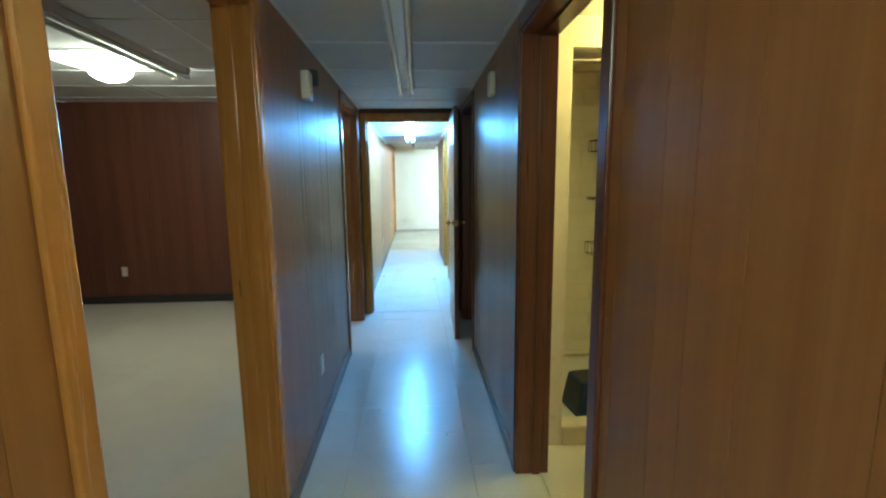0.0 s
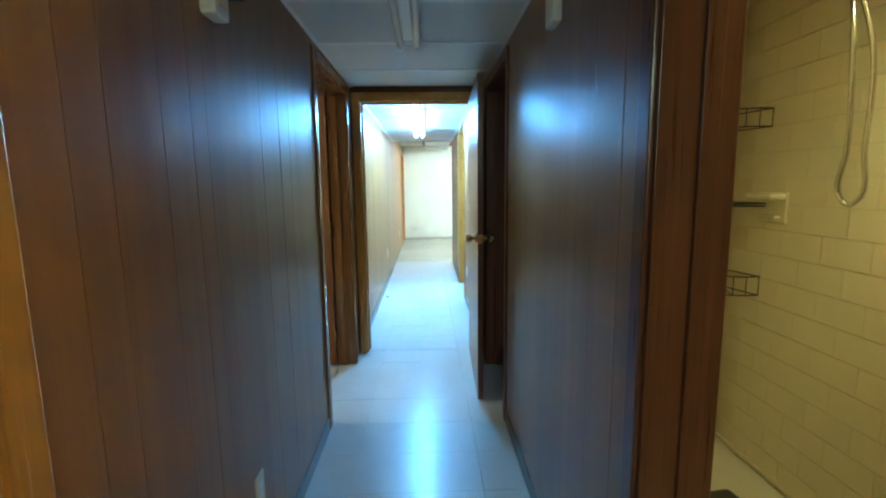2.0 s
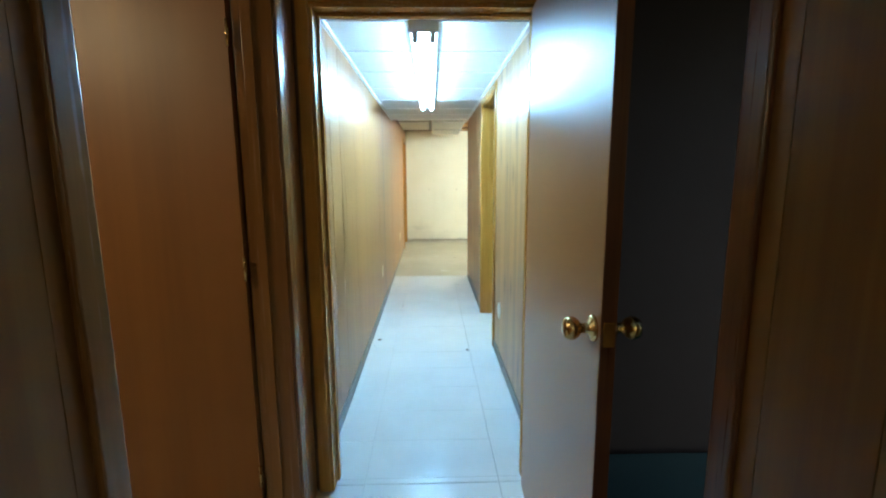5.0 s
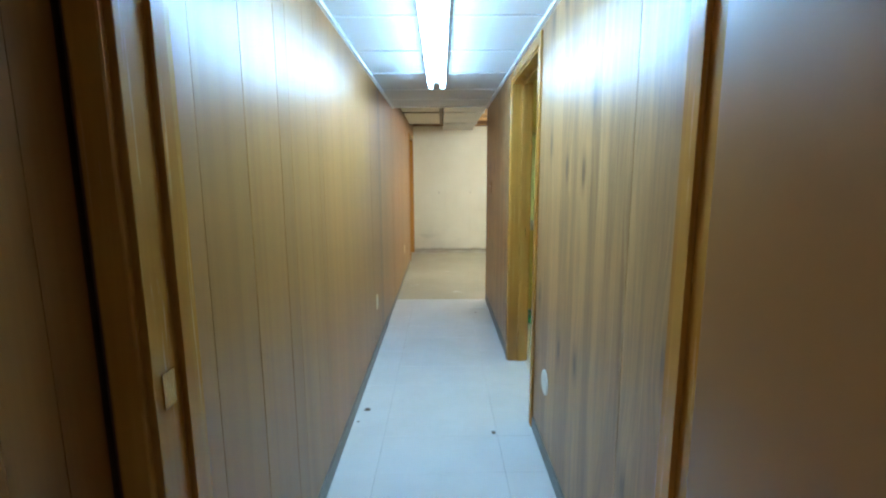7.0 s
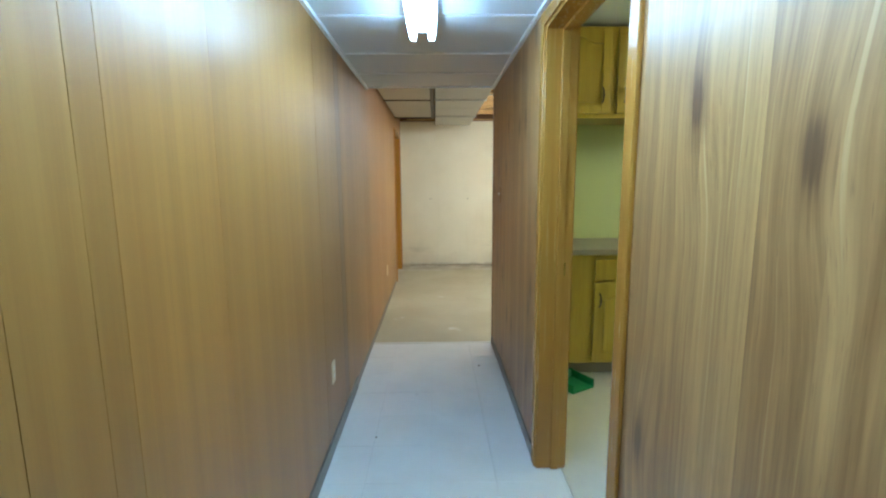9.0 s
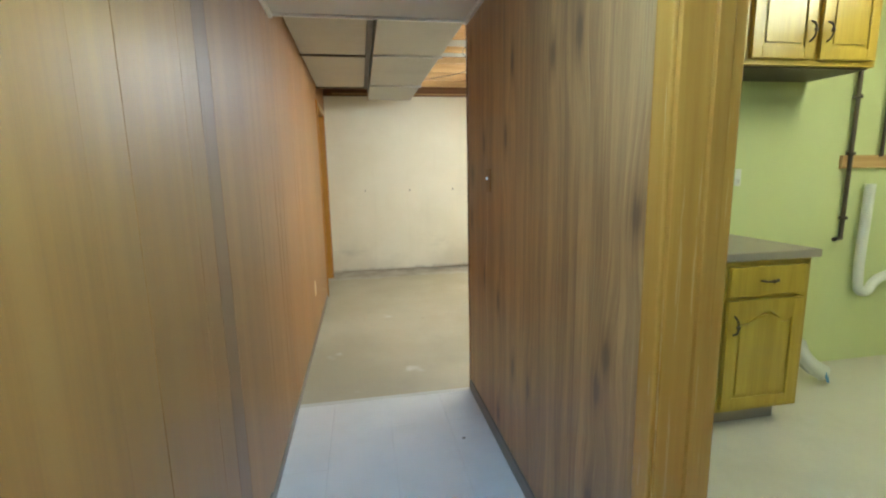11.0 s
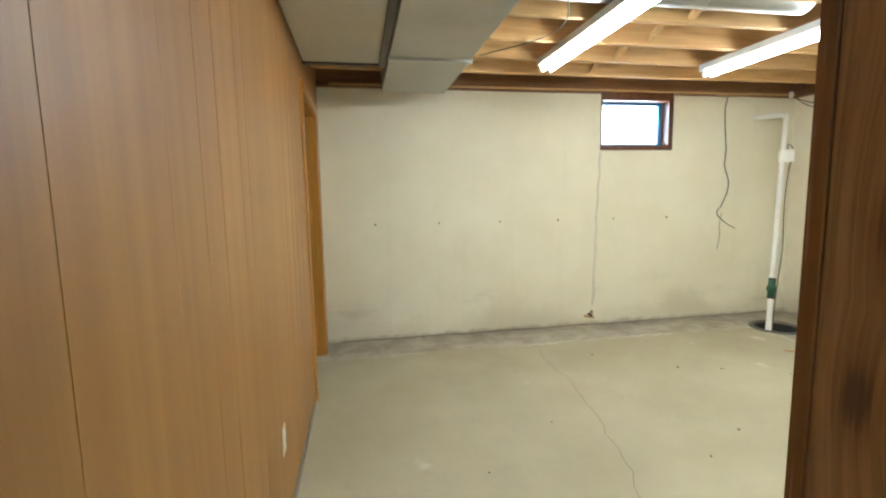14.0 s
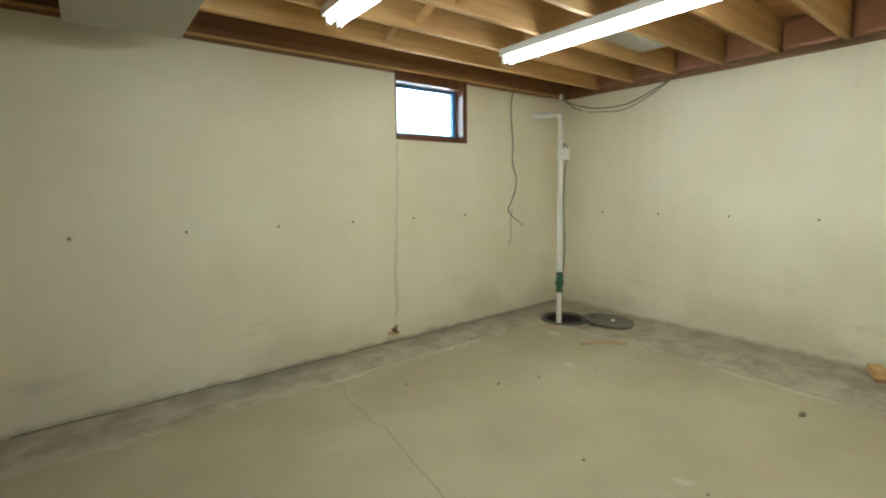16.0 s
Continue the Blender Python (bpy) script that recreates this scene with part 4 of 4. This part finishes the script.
boxes("plate", PANEL, (-0.035, 0.035, -0.005, 0, -0.057, 0.057), parent=sw, bevel=0.003)
boxes("toggle", WHITE, (-0.004, 0.004, -0.016, -0.004, 0.002, 0.016), parent=sw, bevel=0.002)
bp = thing("blank_cover", "round white blank cover plate low on the paneling", "cover plate", pose(R, 6.125, 0.386, 90, 0, -90))
lathe("disc", WHITE, [(0.062, 0.0), (0.062, 0.004), (0.055, 0.008), (0.0, 0.009)], 32, bp)
dl = thing("wall_alarm", "white alarm box with a dark strobe on the paneling", "alarm", pose(L, 2.37, 1.885, 0, 0, 90))
boxes("case", WHITE, (-0.045, 0.045, -0.045, 0, -0.07, 0.07), parent=dl, bevel=0.012)
boxes("lens", BLACK_PLASTIC, (0.075, 0.135, -0.06, 0, 0.02, 0.10), parent=dl, bevel=0.012)
boxes("grille", IVORY, (-0.025, 0.025, -0.048, -0.044, -0.04, 0.0), parent=dl, bevel=0.002)
dr = thing("wall_detector", "ivory plastic detector on the paneling", "alarm", pose(R, 2.63, 1.945, 0, 0, -90))
boxes("case", WHITE, (-0.05, 0.05, -0.035, 0, -0.065, 0.065), parent=dr, bevel=0.014)
vt = thing("ceiling_vent", "small brown ceiling vent in the side room", "vent", pose(-3.0, 3.4, 2.292))
boxes("grille", IVORY, *[(-0.15, 0.15, -0.08 + i * 0.03, -0.065 + i * 0.03, -0.008, 0.0) for i in range(6)], parent=vt)

# ---- bathroom ----
SX, SY, SF = 1.56, 3.26, 2.2     # shower side wall, back wall, front
sw_side = setting(boxes("wall_shower_side", SHOWER_GROUT, (SX + 0.006, SX + 0.1, SF - 2.6, SY + 0.1, 0, 2.2)), "cream glazed tile shower wall")
sw_back = setting(boxes("wall_shower_back", SHOWER_GROUT, (R + T, SX + 0.006, SY + 0.006, SY + 0.1, 0, 2.2)), "cream glazed tile shower wall")
setting(boxes("wall_shower_return", CREAM_ENAMEL, (R + T, 0.80, SF - 0.05, SY, 0, 2.16), bevel=0.004), "cream painted shower return wall")
setting(boxes("wall_bath_hall_face", CREAM_ENAMEL, (R + T, R + T + 0.012, C1 + 0.04, SF - 0.05, 0, 2.16), (R + T, R + T + 0.012, -0.2, C0 - 0.05, 0, 2.16)), "cream painted bathroom wall")
setting(boxes("shower_header", CREAM_ENAMEL, (0.80, SX, SF - 0.05, SF + 0.03, 2.02, 2.16), bevel=0.003), "cream header over the shower")
setting(boxes("shower_curb", CREAM_ENAMEL, (0.80, SX, SF - 0.06, SF + 0.05, 0, 0.11), bevel=0.012), "cream tiled shower curb")
setting(boxes("shower_floor", SHEET, (0.80, SX, SF + 0.05, SY, 0.0, 0.045)), "mottled shower floor")
setting(boxes("trim_shower_base", CREAM_ENAMEL, (0.8, SX, SY - 0.008, SY, 0.055, 0.075), (SX - 0.008, SX, SF + 0.05, SY - 0.008, 0.055, 0.075), bevel=0.003), "caulked cream joint strip")
tagged(tube("curtain_rod", CHROME, [(0.80, SF, 1.97), (SX, SF, 1.97)], 0.012, smooth_path=False), "chrome shower curtain rod", "curtain rod")


def curtain():
    bm = bmesh.new()
    uvl = bm.loops.layers.uv.new("UVMap")
    cols, rows, uvs = 60, 24, {}
    grid = []
    for i in range(cols + 1):
        s = i / cols
        line = []
        for k in range(rows + 1):
            t = k / rows
            z = 0.14 + t * 1.8
            spread = 0.07 * (1 - t)
            x = SX - 0.015 - (0.155 + spread) * (1 - s)
            y = SF - 0.05 + 0.03 * math.sin(s * 19 + 0.4 * math.sin(t * 3)) * (0.75 + 0.25 * t)
            v = bm.verts.new((x, y, z))
            uvs[v] = (s * 0.62, z)
            line.append(v)
        grid.append(line)
    for i in range(cols):
        for k in range(rows):
            f = bm.faces.new((grid[i][k], grid[i + 1][k], grid[i + 1][k + 1], grid[i][k + 1]))
            for lp in f.loops:
                lp[uvl].uv = uvs[lp.vert]
    bmesh.ops.solidify(bm, geom=bm.faces[:], thickness=0.002)
    ob = finish("shower_curtain", bm, CLOTH, smooth=True)
    return tagged(ob, "gathered shower curtain with dark diamond print and navy top", "shower curtain")


curtain()
cd = thing("corner_caddy", "black tension-pole corner caddy with wire baskets", "shower caddy", pose(SX - 0.055, SY - 0.055, 0))
tube("pole", BLACK, [(0, 0, 0.056), (0, 0, 1.75)], 0.011, cd, smooth_path=False)
tube("upper_pole", BLACK, [(0, 0, 1.75), (0, 0, 2.15)], 0.007, cd, smooth_path=False)
for z, hgt in ((1.60, 0.075), (1.26, 0.012), (0.86, 0.085)):
    arc = [(-0.2 * math.cos(a), -0.2 * math.sin(a), 0) for a in (radians(v) for v in (-12, 5, 20, 35, 45, 55, 70, 85, 102))]
    for zz in (z, z + hgt):
        tube("basket_rim", BLACK, [(0.02, 0, zz)] + [(x, y, zz) for x, y, _ in arc] + [(0, 0.02, zz)], 0.003, cd, smooth_path=False, res=1)
    if hgt > 0.05:
        for x, y, _ in arc:
            tube("basket_wire", BLACK, [(x, y, z), (x, y, z + hgt)], 0.002, cd, smooth_path=False, res=1)
    for k in range(1, 6):
        a = arc[k + 1]
        tube("basket_wire", BLACK, [(0, 0, z), (a[0], a[1], z)], 0.002, cd, smooth_path=False, res=1)
sd = thing("soap_dish", "cream ceramic soap dish on the tiles", "soap dish", pose(SX, 2.97, 1.27, 0, 0, -90))
boxes("back", SHOWER_TILE, (-0.075, 0.075, -0.012, 0, -0.08, 0.05), parent=sd, bevel=0.006)
boxes("tray", SHOWER_TILE, (-0.075, 0.075, -0.085, -0.01, 0.02, 0.045), parent=sd, bevel=0.01)
boxes("lower_bar", SHOWER_TILE, (-0.05, 0.05, -0.04, -0.01, -0.06, -0.045), parent=sd, bevel=0.006)
sh = thing("hand_shower_set", "chrome hand shower with hose on the wall arm", "shower head", pose(SX, 2.48, 2.08))
tube("arm", CHROME, [(0, 0, 0.02), (-0.06, 0.02, 0.02), (-0.13, 0.05, -0.03), (-0.15, 0.06, -0.07)], 0.011, sh)
lathe("flange", CHROME, [(0.03, 0), (0.028, 0.008), (0.012, 0.012)], 24, sh, pose(0, 0, 0.02, 0, -90, 0))
tube("handle", CHROME, [(-0.15, 0.06, -0.08), (-0.2, 0.12, -0.05), (-0.26, 0.2, -0.005)], 0.013, sh)
lathe("spray_head", CHROME, [(0.012, 0.03), (0.03, 0.02), (0.042, -0.01), (0.04, -0.03), (0.0, -0.032)], 28, sh, pose(-0.27, 0.22, -0.005, -20, 25, 0))
tube("hose", CHROME, [(-0.15, 0.06, -0.09), (-0.135, 0.05, -0.3), (-0.11, 0.06, -0.6), (-0.1, 0.07, -0.78), (-0.085, 0.045, -0.79), (-0.07, 0.04, -0.6), (-0.09, 0.03, -0.3), (-0.14, 0.05, -0.1)], 0.008, sh)


def stool(at):
    e = thing("step_stool", "dark blue plastic step stool inside the shower", "stool", at)
    bm = bmesh.new()
    r = bmesh.ops.create_cube(bm, size=1)
    for v in r["verts"]:
        k = 1.0 if v.co.z < 0 else 0.78
        v.co = Vector((v.co.x * 0.27 * k, v.co.y * 0.24 * k, 0.10 + v.co.z * 0.20))
    finish("shell", bm, NAVY, e, 0.022, segs=4)
    boxes("tread", BLACK_PLASTIC, (-0.085, 0.085, -0.075, 0.075, 0.199, 0.203), parent=e, bevel=0.0015)
    boxes("foot_rim", NAVY, (-0.145, 0.145, -0.13, 0.13, 0.0, 0.022), parent=e, bevel=0.009)
    return e


stool(pose(1.08, 2.47, 0.045, 0, 0, 8))

# ---- dark room: a carpeted step just inside ----
stp = tagged(boxes("carpet_step", TEAL, (R + T + 0.02, 1.4, 3.75, 4.72, 0.0, 0.14), bevel=0.02), "dark teal carpeted step inside the unlit room", "step")

# ---- kitchen ----
def arched_door(parent, x0, x1, y, z0, z1, handle_x, handle_z, vertical=True):
    """A raised-panel cabinet door with an arched top, facing -y."""
    e = new("door")
    e.parent = parent
    wv = 0.055
    boxes("slab", CABINET, (x0, x1, y - 0.012, y, z0, z1), parent=e, bevel=0.003)
    boxes("stile", CABINET, (x0, x0 + wv, y - 0.02, y - 0.011, z0, z1), (x1 - wv, x1, y - 0.02, y - 0.011, z0, z1), (x0 + wv, x1 - wv, y - 0.0195, y - 0.011, z0, z0 + wv), parent=e, bevel=0.003)
    bm = bmesh.new()
    n, a, b, rise = 20, x0 + wv, x1 - wv, 0.045
    lo, hi = [], []
    for i in range(n + 1):
        s = i / n
        x = a + (b - a) * s
        q = max(0.0, 1 - abs(s - 0.5) / 0.36)
        lo.append(z1 - wv - rise + rise * (3 * q * q - 2 * q ** 3))
        hi.append(x)
    for i in range(n):
        vs = [bm.verts.new((x, yy, z)) for yy in (y - 0.0195, y - 0.011) for x, z in ((hi[i], lo[i]), (hi[i + 1], lo[i + 1]), (hi[i + 1], z1), (hi[i], z1))]
        for f in ((0, 1, 2, 3), (7, 6, 5, 4), (0, 4, 5, 1)):
            bm.faces.new([vs[k] for k in f])
    bmesh.ops.remove_doubles(bm, verts=bm.verts[:], dist=1e-5)
    bmesh.ops.recalc_face_normals(bm, faces=bm.faces[:])
    finish("arched_rail", bm, CABINET, e)
    bm = bmesh.new()
    pts = [(a + 0.02, z0 + wv + 0.02)] + [(b - 0.02, z0 + wv + 0.02)] + [(min(max(hi[i], a + 0.02), b - 0.02), lo[i] - 0.02) for i in range(n, -1, -1)]
    front = [bm.verts.new((x, y - 0.0185, z)) for x, z in pts]
    bm.faces.new(front)
    r = bmesh.ops.extrude_face_region(bm, geom=bm.faces[:])
    for v in [g for g in r["geom"] if isinstance(g, bmesh.types.BMVert)]:
        v.co.y += 0.0075
    bmesh.ops.recalc_face_normals(bm, faces=bm.faces[:])
    finish("raised_panel", bm, CABINET, e)
    pull(e, handle_x, y - 0.02, handle_z, vertical)
    return e


def pull(parent, x, y, z, vertical):
    h = tube("handle", IRON, [(-0.048, 0, 0), (-0.03, -0.022, 0), (0, -0.028, 0), (0.03, -0.022, 0), (0.048, 0, 0)], 0.005, parent, pose(x, y, z, 0, 90 if vertical else 0, 0))
    lathe("handle_knuckle", IRON, [(0.0, -0.012), (0.009, -0.006), (0.009, 0.006), (0.0, 0.012)], 12, parent, pose(x, y - 0.028, z, 0, 0 if vertical else 90, 0))
    return h


KB = END - 0.14
bc = thing("base_cabinet", "yellow-stained oak base cabinet with grey countertop", "cabinet", pose(0, 0, 0))
boxes("body", CABINET, (R + T + 0.02, 2.06, 8.34, KB, 0.1, 0.875), parent=bc, bevel=0.003)
boxes("toe_kick", LAMINATE, (R + T + 0.02, 2.0, 8.41, KB, 0, 0.1), parent=bc)
boxes("countertop", LAMINATE, (R + T + 0.02, 2.085, 8.31, KB, 0.876, 0.915), parent=bc, bevel=0.006)
for x0, x1 in ((1.6, 2.02), (1.12, 1.55)):
    dw = new("drawer")
    dw.parent = bc
    boxes("front", CABINET, (x0, x1, 8.32, 8.339, 0.70, 0.845), parent=dw, bevel=0.006)
    pull(dw, (x0 + x1) / 2, 8.32, 0.775, False)
    arched_door(bc, x0, x1, 8.339, 0.125, 0.68, x0 + 0.035, 0.56)
uc = thing("wall_cabinet", "yellow-stained oak wall cabinet with arched doors", "cabinet", pose(0, 0, 0))
boxes("body", CABINET, (1.78, 2.57, 8.56, KB, 1.81, 2.40), parent=uc, bevel=0.003)
boxes("underside", IRON, (1.80, 2.55, 8.58, KB - 0.01, 1.802, 1.809), parent=uc)
arched_door(uc, 1.81, 2.165, 8.559, 1.84, 2.385, 2.135, 1.97)
arched_door(uc, 2.205, 2.545, 8.559, 1.84, 2.385, 2.235, 1.97)
uc2 = thing("wall_cabinet", "yellow-stained oak wall cabinet by the doorway", "cabinet", pose(0, 0, 0))
boxes("body", CABINET, (R + T + 0.02, 1.76, 8.52, KB, 1.80, 2.40), parent=uc2, bevel=0.003)
arched_door(uc2, 1.28, 1.73, 8.519, 1.83, 2.385, 1.33, 1.95)
arched_door(uc2, 0.78, 1.23, 8.519, 1.83, 2.385, 1.18, 1.95)
tagged(tube("supply_pipe", IRON, [(2.91, KB - 0.03, 2.42), (2.905, KB - 0.03, 0.87), (2.90, KB - 0.035, 0.85), (2.82, KB - 0.06, 0.85)], 0.013, smooth_path=False), "dark water supply pipe on the green wall", "pipe")
tagged(tube("supply_pipe", IRON, [(3.14, KB - 0.03, 2.42), (3.14, KB - 0.03, 1.36)], 0.011, smooth_path=False), "dark water supply pipe on the green wall", "pipe")
for z in (1.72, 1.38, 0.98):
    tagged(lathe("pipe_clamp", IRON, [(0.022, -0.01), (0.024, 0), (0.022, 0.01)], 14, at=pose(2.907, KB - 0.03, z)), "dark pipe clamp on the green wall", "pipe clamp", "pipe clamps")
tagged(boxes("mounting_board", LUMBER, (2.86, 3.6, KB - 0.025, KB - 0.001, 1.29, 1.37), bevel=0.003), "brown wooden mounting board on the green wall", "board")
tagged(tube("drain_pipe", PVC, [(3.06, KB - 0.05, 1.19), (3.06, KB - 0.05, 0.56), (3.08, KB - 0.05, 0.5), (3.14, KB - 0.05, 0.49), (3.18, KB - 0.05, 0.54), (3.24, KB - 0.05, 0.58), (3.5, KB - 0.05, 0.6)], 0.028, res=5), "white plastic drain pipe with a trap bend", "pipe")
ks = thing("light_switch", "white switch on the green kitchen wall", "light switch", pose(2.14, KB, 1.25))
boxes("plate", WHITE, (-0.02, 0.02, -0.006, 0, -0.05, 0.05), parent=ks, bevel=0.003)
boxes("toggle", WHITE, (-0.006, 0.006, -0.02, -0.005, -0.03, -0.01), parent=ks, bevel=0.002)
fd = thing("flex_duct", "short piece of white corrugated dryer duct", "hose", pose(2.62, 8.72, 0.07))
tube("hose", FLEX, [(-0.075, 0.07, 0.155), (-0.08, 0.045, 0.115), (-0.085, 0.0, 0.07), (-0.06, -0.04, 0.03), (-0.01, -0.07, -0.002)], 0.05, fd, res=5)
for x, y, z, a in ((-0.077, 0.058, 0.136, 40), (-0.08, 0.042, 0.113, 42), (-0.084, 0.022, 0.092, 46), (-0.083, 0.0, 0.07, 52), (-0.074, -0.022, 0.047, 58), (-0.058, -0.042, 0.03, 66), (-0.036, -0.056, 0.014, 72)):
    lathe("rib", FLEX, [(0.049, -0.007), (0.057, -0.002), (0.057, 0.002), (0.049, 0.007)], 20, fd, pose(x, y, z, a, 0, 15))
lathe("collar", GALV, [(0.05, -0.03), (0.053, 0.0), (0.05, 0.008), (0.042, 0.008)], 24, fd, pose(-0.074, 0.075, 0.163, 35, 0, 10))
# black disc stands for the shade inside the open upper end
lathe("upper_mouth", BLACK_PLASTIC, [(0.041, 0.0), (0.0, 0.001)], 24, fd, pose(-0.072, 0.08, 0.1695, -145, 0, 10))
lathe("lower_mouth", BLUE_VINYL, [(0.052, 0), (0.054, 0.012), (0.046, 0.014), (0.0, 0.004)], 24, fd, pose(-0.008, -0.072, -0.004, 74, 0, 42))
GREEN_PLASTIC = plain("green_plastic", (0.02, 0.22, 0.07), 0.4)
dp = thing("dustpan", "small green plastic dustpan on the kitchen floor", "dustpan", pose(0.95, 8.2, 0.0, 0, 0, 30))
boxes("tray", GREEN_PLASTIC, (-0.1, 0.1, -0.1, 0.1, 0.0, 0.012), (-0.1, -0.09, -0.1, 0.1, 0.0, 0.06), (0.09, 0.1, -0.1, 0.1, 0.0, 0.06), (-0.1, 0.1, 0.09, 0.1, 0.0, 0.07), parent=dp, bevel=0.003)
tube("handle", GREEN_PLASTIC, [(0, 0.1, 0.05), (0, 0.24, 0.09)], 0.012, dp, smooth_path=False)

# ---- pieces of the walls and floors ----
plank_store = {}


def plank(parent, mat, width, z0, z1, at):
    """One board between two grooves: local x along the wall, y into it."""
    key = (mat.name, round(width, 3), z0, z1)
    if key not in plank_store:
        bm = bmesh.new()
        put_box(bm, 0.0008, width - 0.0008, 0, SKIN - 0.0005, z0, z1)
        me = bpy.data.meshes.new("plank")
        bm.to_mesh(me)
        bm.free()
        me.materials.append(mat)
        plank_store[key] = me
    ob = new("plank", plank_store[key])
    ob.parent = parent
    ob.matrix_basis = at
    return ob


WIDTHS = (0.10, 0.20, 0.13, 0.10, 0.18, 0.13, 0.08, 0.30)


def panelled(parent, mat, side, face, y0, y1, z0, z1, widths=WIDTHS, k=0, other=None):
    """Boards from y0 to y1; other: board number -> a material of its own."""
    y = y0
    while y < y1 - 0.01:
        wd = min(widths[k % len(widths)], y1 - y)
        if y1 - y - wd < 0.03:
            wd = y1 - y
        proud, turn, m = 0.001, rng.uniform(-0.2, 0.2), (other or {}).get(k, mat)
        plank(parent, m, wd, z0, z1, pose(face + proud, y, 0, 0, 0, 90 + turn) if side < 0 else pose(face - proud, y + wd, 0, 0, 0, -90 + turn))
        y += wd
        k += 1


c = 0.04
panelled(wall_left, PANEL, -1, L, -2.2, A0 - c, 0, CEIL)
panelled(wall_left, PANEL, -1, L, A0 - c, A1 + c, DH + c, CEIL, (1.2,))
panelled(wall_left, PANEL, -1, L, A1 + c, B0 - c, 0, CEIL, k=2)
panelled(wall_left, PANEL, -1, L, B0 - c, B1 + c, DH + c, CEIL, (1.2,))
panelled(wall_left, PANEL, -1, L, B1 + c, PY - 0.014, 0, CEIL)
# board 14 has the shade of the wall's bulge painted in
panelled(wall_left, PANEL, -1, L, PY + 0.13, END, 0, CEIL, (0.20, 0.25, 0.26, 0.11, 0.20, 0.15, 0.07, 0.38, 0.43, 0.41, 0.14, 0.21, 0.10, 0.12, 0.12, 0.16, 0.16, 0.10, 0.08, 0.22, 0.14, 0.1),
         other={14: PANEL_SHADED})
panelled(wall_left, PANEL, -1, L, END, G0 - c, 0, 2.6, (0.22, 0.11, 0.18, 0.14, 0.2, 0.1, 0.35))
panelled(wall_left, PANEL, -1, L, G0 - c, G1 + c, DH + c, 2.6, (1.2,))
panelled(wall_left, PANEL, -1, L, G1 + c, FAR, 0, 2.6, (0.4,))
panelled(wall_right, PANEL, 1, R, -2.2, C0 - c, 0, CEIL)
panelled(wall_right, PANEL, 1, R, C0 - c, C1 + c, DH + c, CEIL, (1.2,))
panelled(wall_right, PANEL, 1, R, C1 + c, D0 - c, 0, CEIL, k=3)
panelled(wall_right, PANEL, 1, R, D0 - c, D1 + c, DH + c, CEIL, (1.2,))
panelled(wall_right, PANEL, 1, R, D1 + c, PY - 0.014, 0, CEIL)
panelled(wall_right, KNOTTY, 1, R, PY + 0.13, 5.24, 0, CEIL, (0.9,))
panelled(wall_right, KNOTTY, 1, R, 5.245, K0 - c, 0, CEIL, (1.3,))
panelled(wall_right, KNOTTY, 1, R, K0 - c, K1 + c, DH + c, CEIL, (1.2,))
panelled(wall_right, KNOTTY, 1, R, K1 + c, END - 0.012, 0, CEIL, (0.95, 0.9))
x = -4.394
k = 0
while x < L - T - 0.05:
    wd = min(WIDTHS[k % 8] * 1.5, L - T - x)
    plank(wall_a, PANEL_RED, wd, 0, 2.3, pose(x, 5.394, 0))
    x += wd
    k += 1
y = -2.2
while y < 5.38:
    wd = min(WIDTHS[k % 8] * 1.5, 5.394 - y)
    plank(wall_al, PANEL_RED, wd, 0, 2.3, pose(-4.394, y, 0, 0, 0, 90))
    y += wd
    k += 1

TS = 0.3055
bm = bmesh.new()
put_box(bm, 0.0006, TS - 0.0006, 0.0006, TS - 0.0006, -0.0075, 0)
tile_mesh = bpy.data.meshes.new("tile")
bm.to_mesh(tile_mesh)
bm.free()
tile_mesh.materials.append(TILE)
for i in range(4):
    for j in range(36):
        t = new("tile", tile_mesh)
        t.parent = hall_floor
        t.location = (-0.632 + i * TS + 0.02, -1.95 + j * TS, rng.uniform(-0.0004, 0.0004))
        t.rotation_euler = (rng.uniform(-0.0012, 0.0012), rng.uniform(-0.0012, 0.0012), 0)

TW, TH = 0.2, 0.11
bm = bmesh.new()
put_box(bm, 0.0012, TW - 0.0012, 0, 0.0055, 0.0012, TH - 0.0012)
shower_mesh = bpy.data.meshes.new("wall_tile")
bm.to_mesh(shower_mesh)
bm.free()
shower_mesh.materials.append(SHOWER_TILE)
for r in range(19):
    off = (r % 2) * TW / 2
    for q in range(6):
        yy = SF + 0.0 + q * TW - off + 0.02
        if yy + TW < SY + 0.01 and yy > SF - 0.2:
            t = new("wall_tile", shower_mesh)
            t.parent = sw_side
            t.matrix_basis = pose(SX, yy + TW, 0.06 + r * TH, 0, 0, -90)
    for q in range(5):
        xx = SX - (q + 1) * TW + off
        if xx > 0.62 and xx + TW < SX + 0.01:
            t = new("wall_tile", shower_mesh)
            t.parent = sw_back
            t.matrix_basis = pose(xx, SY, 0.06 + r * TH)
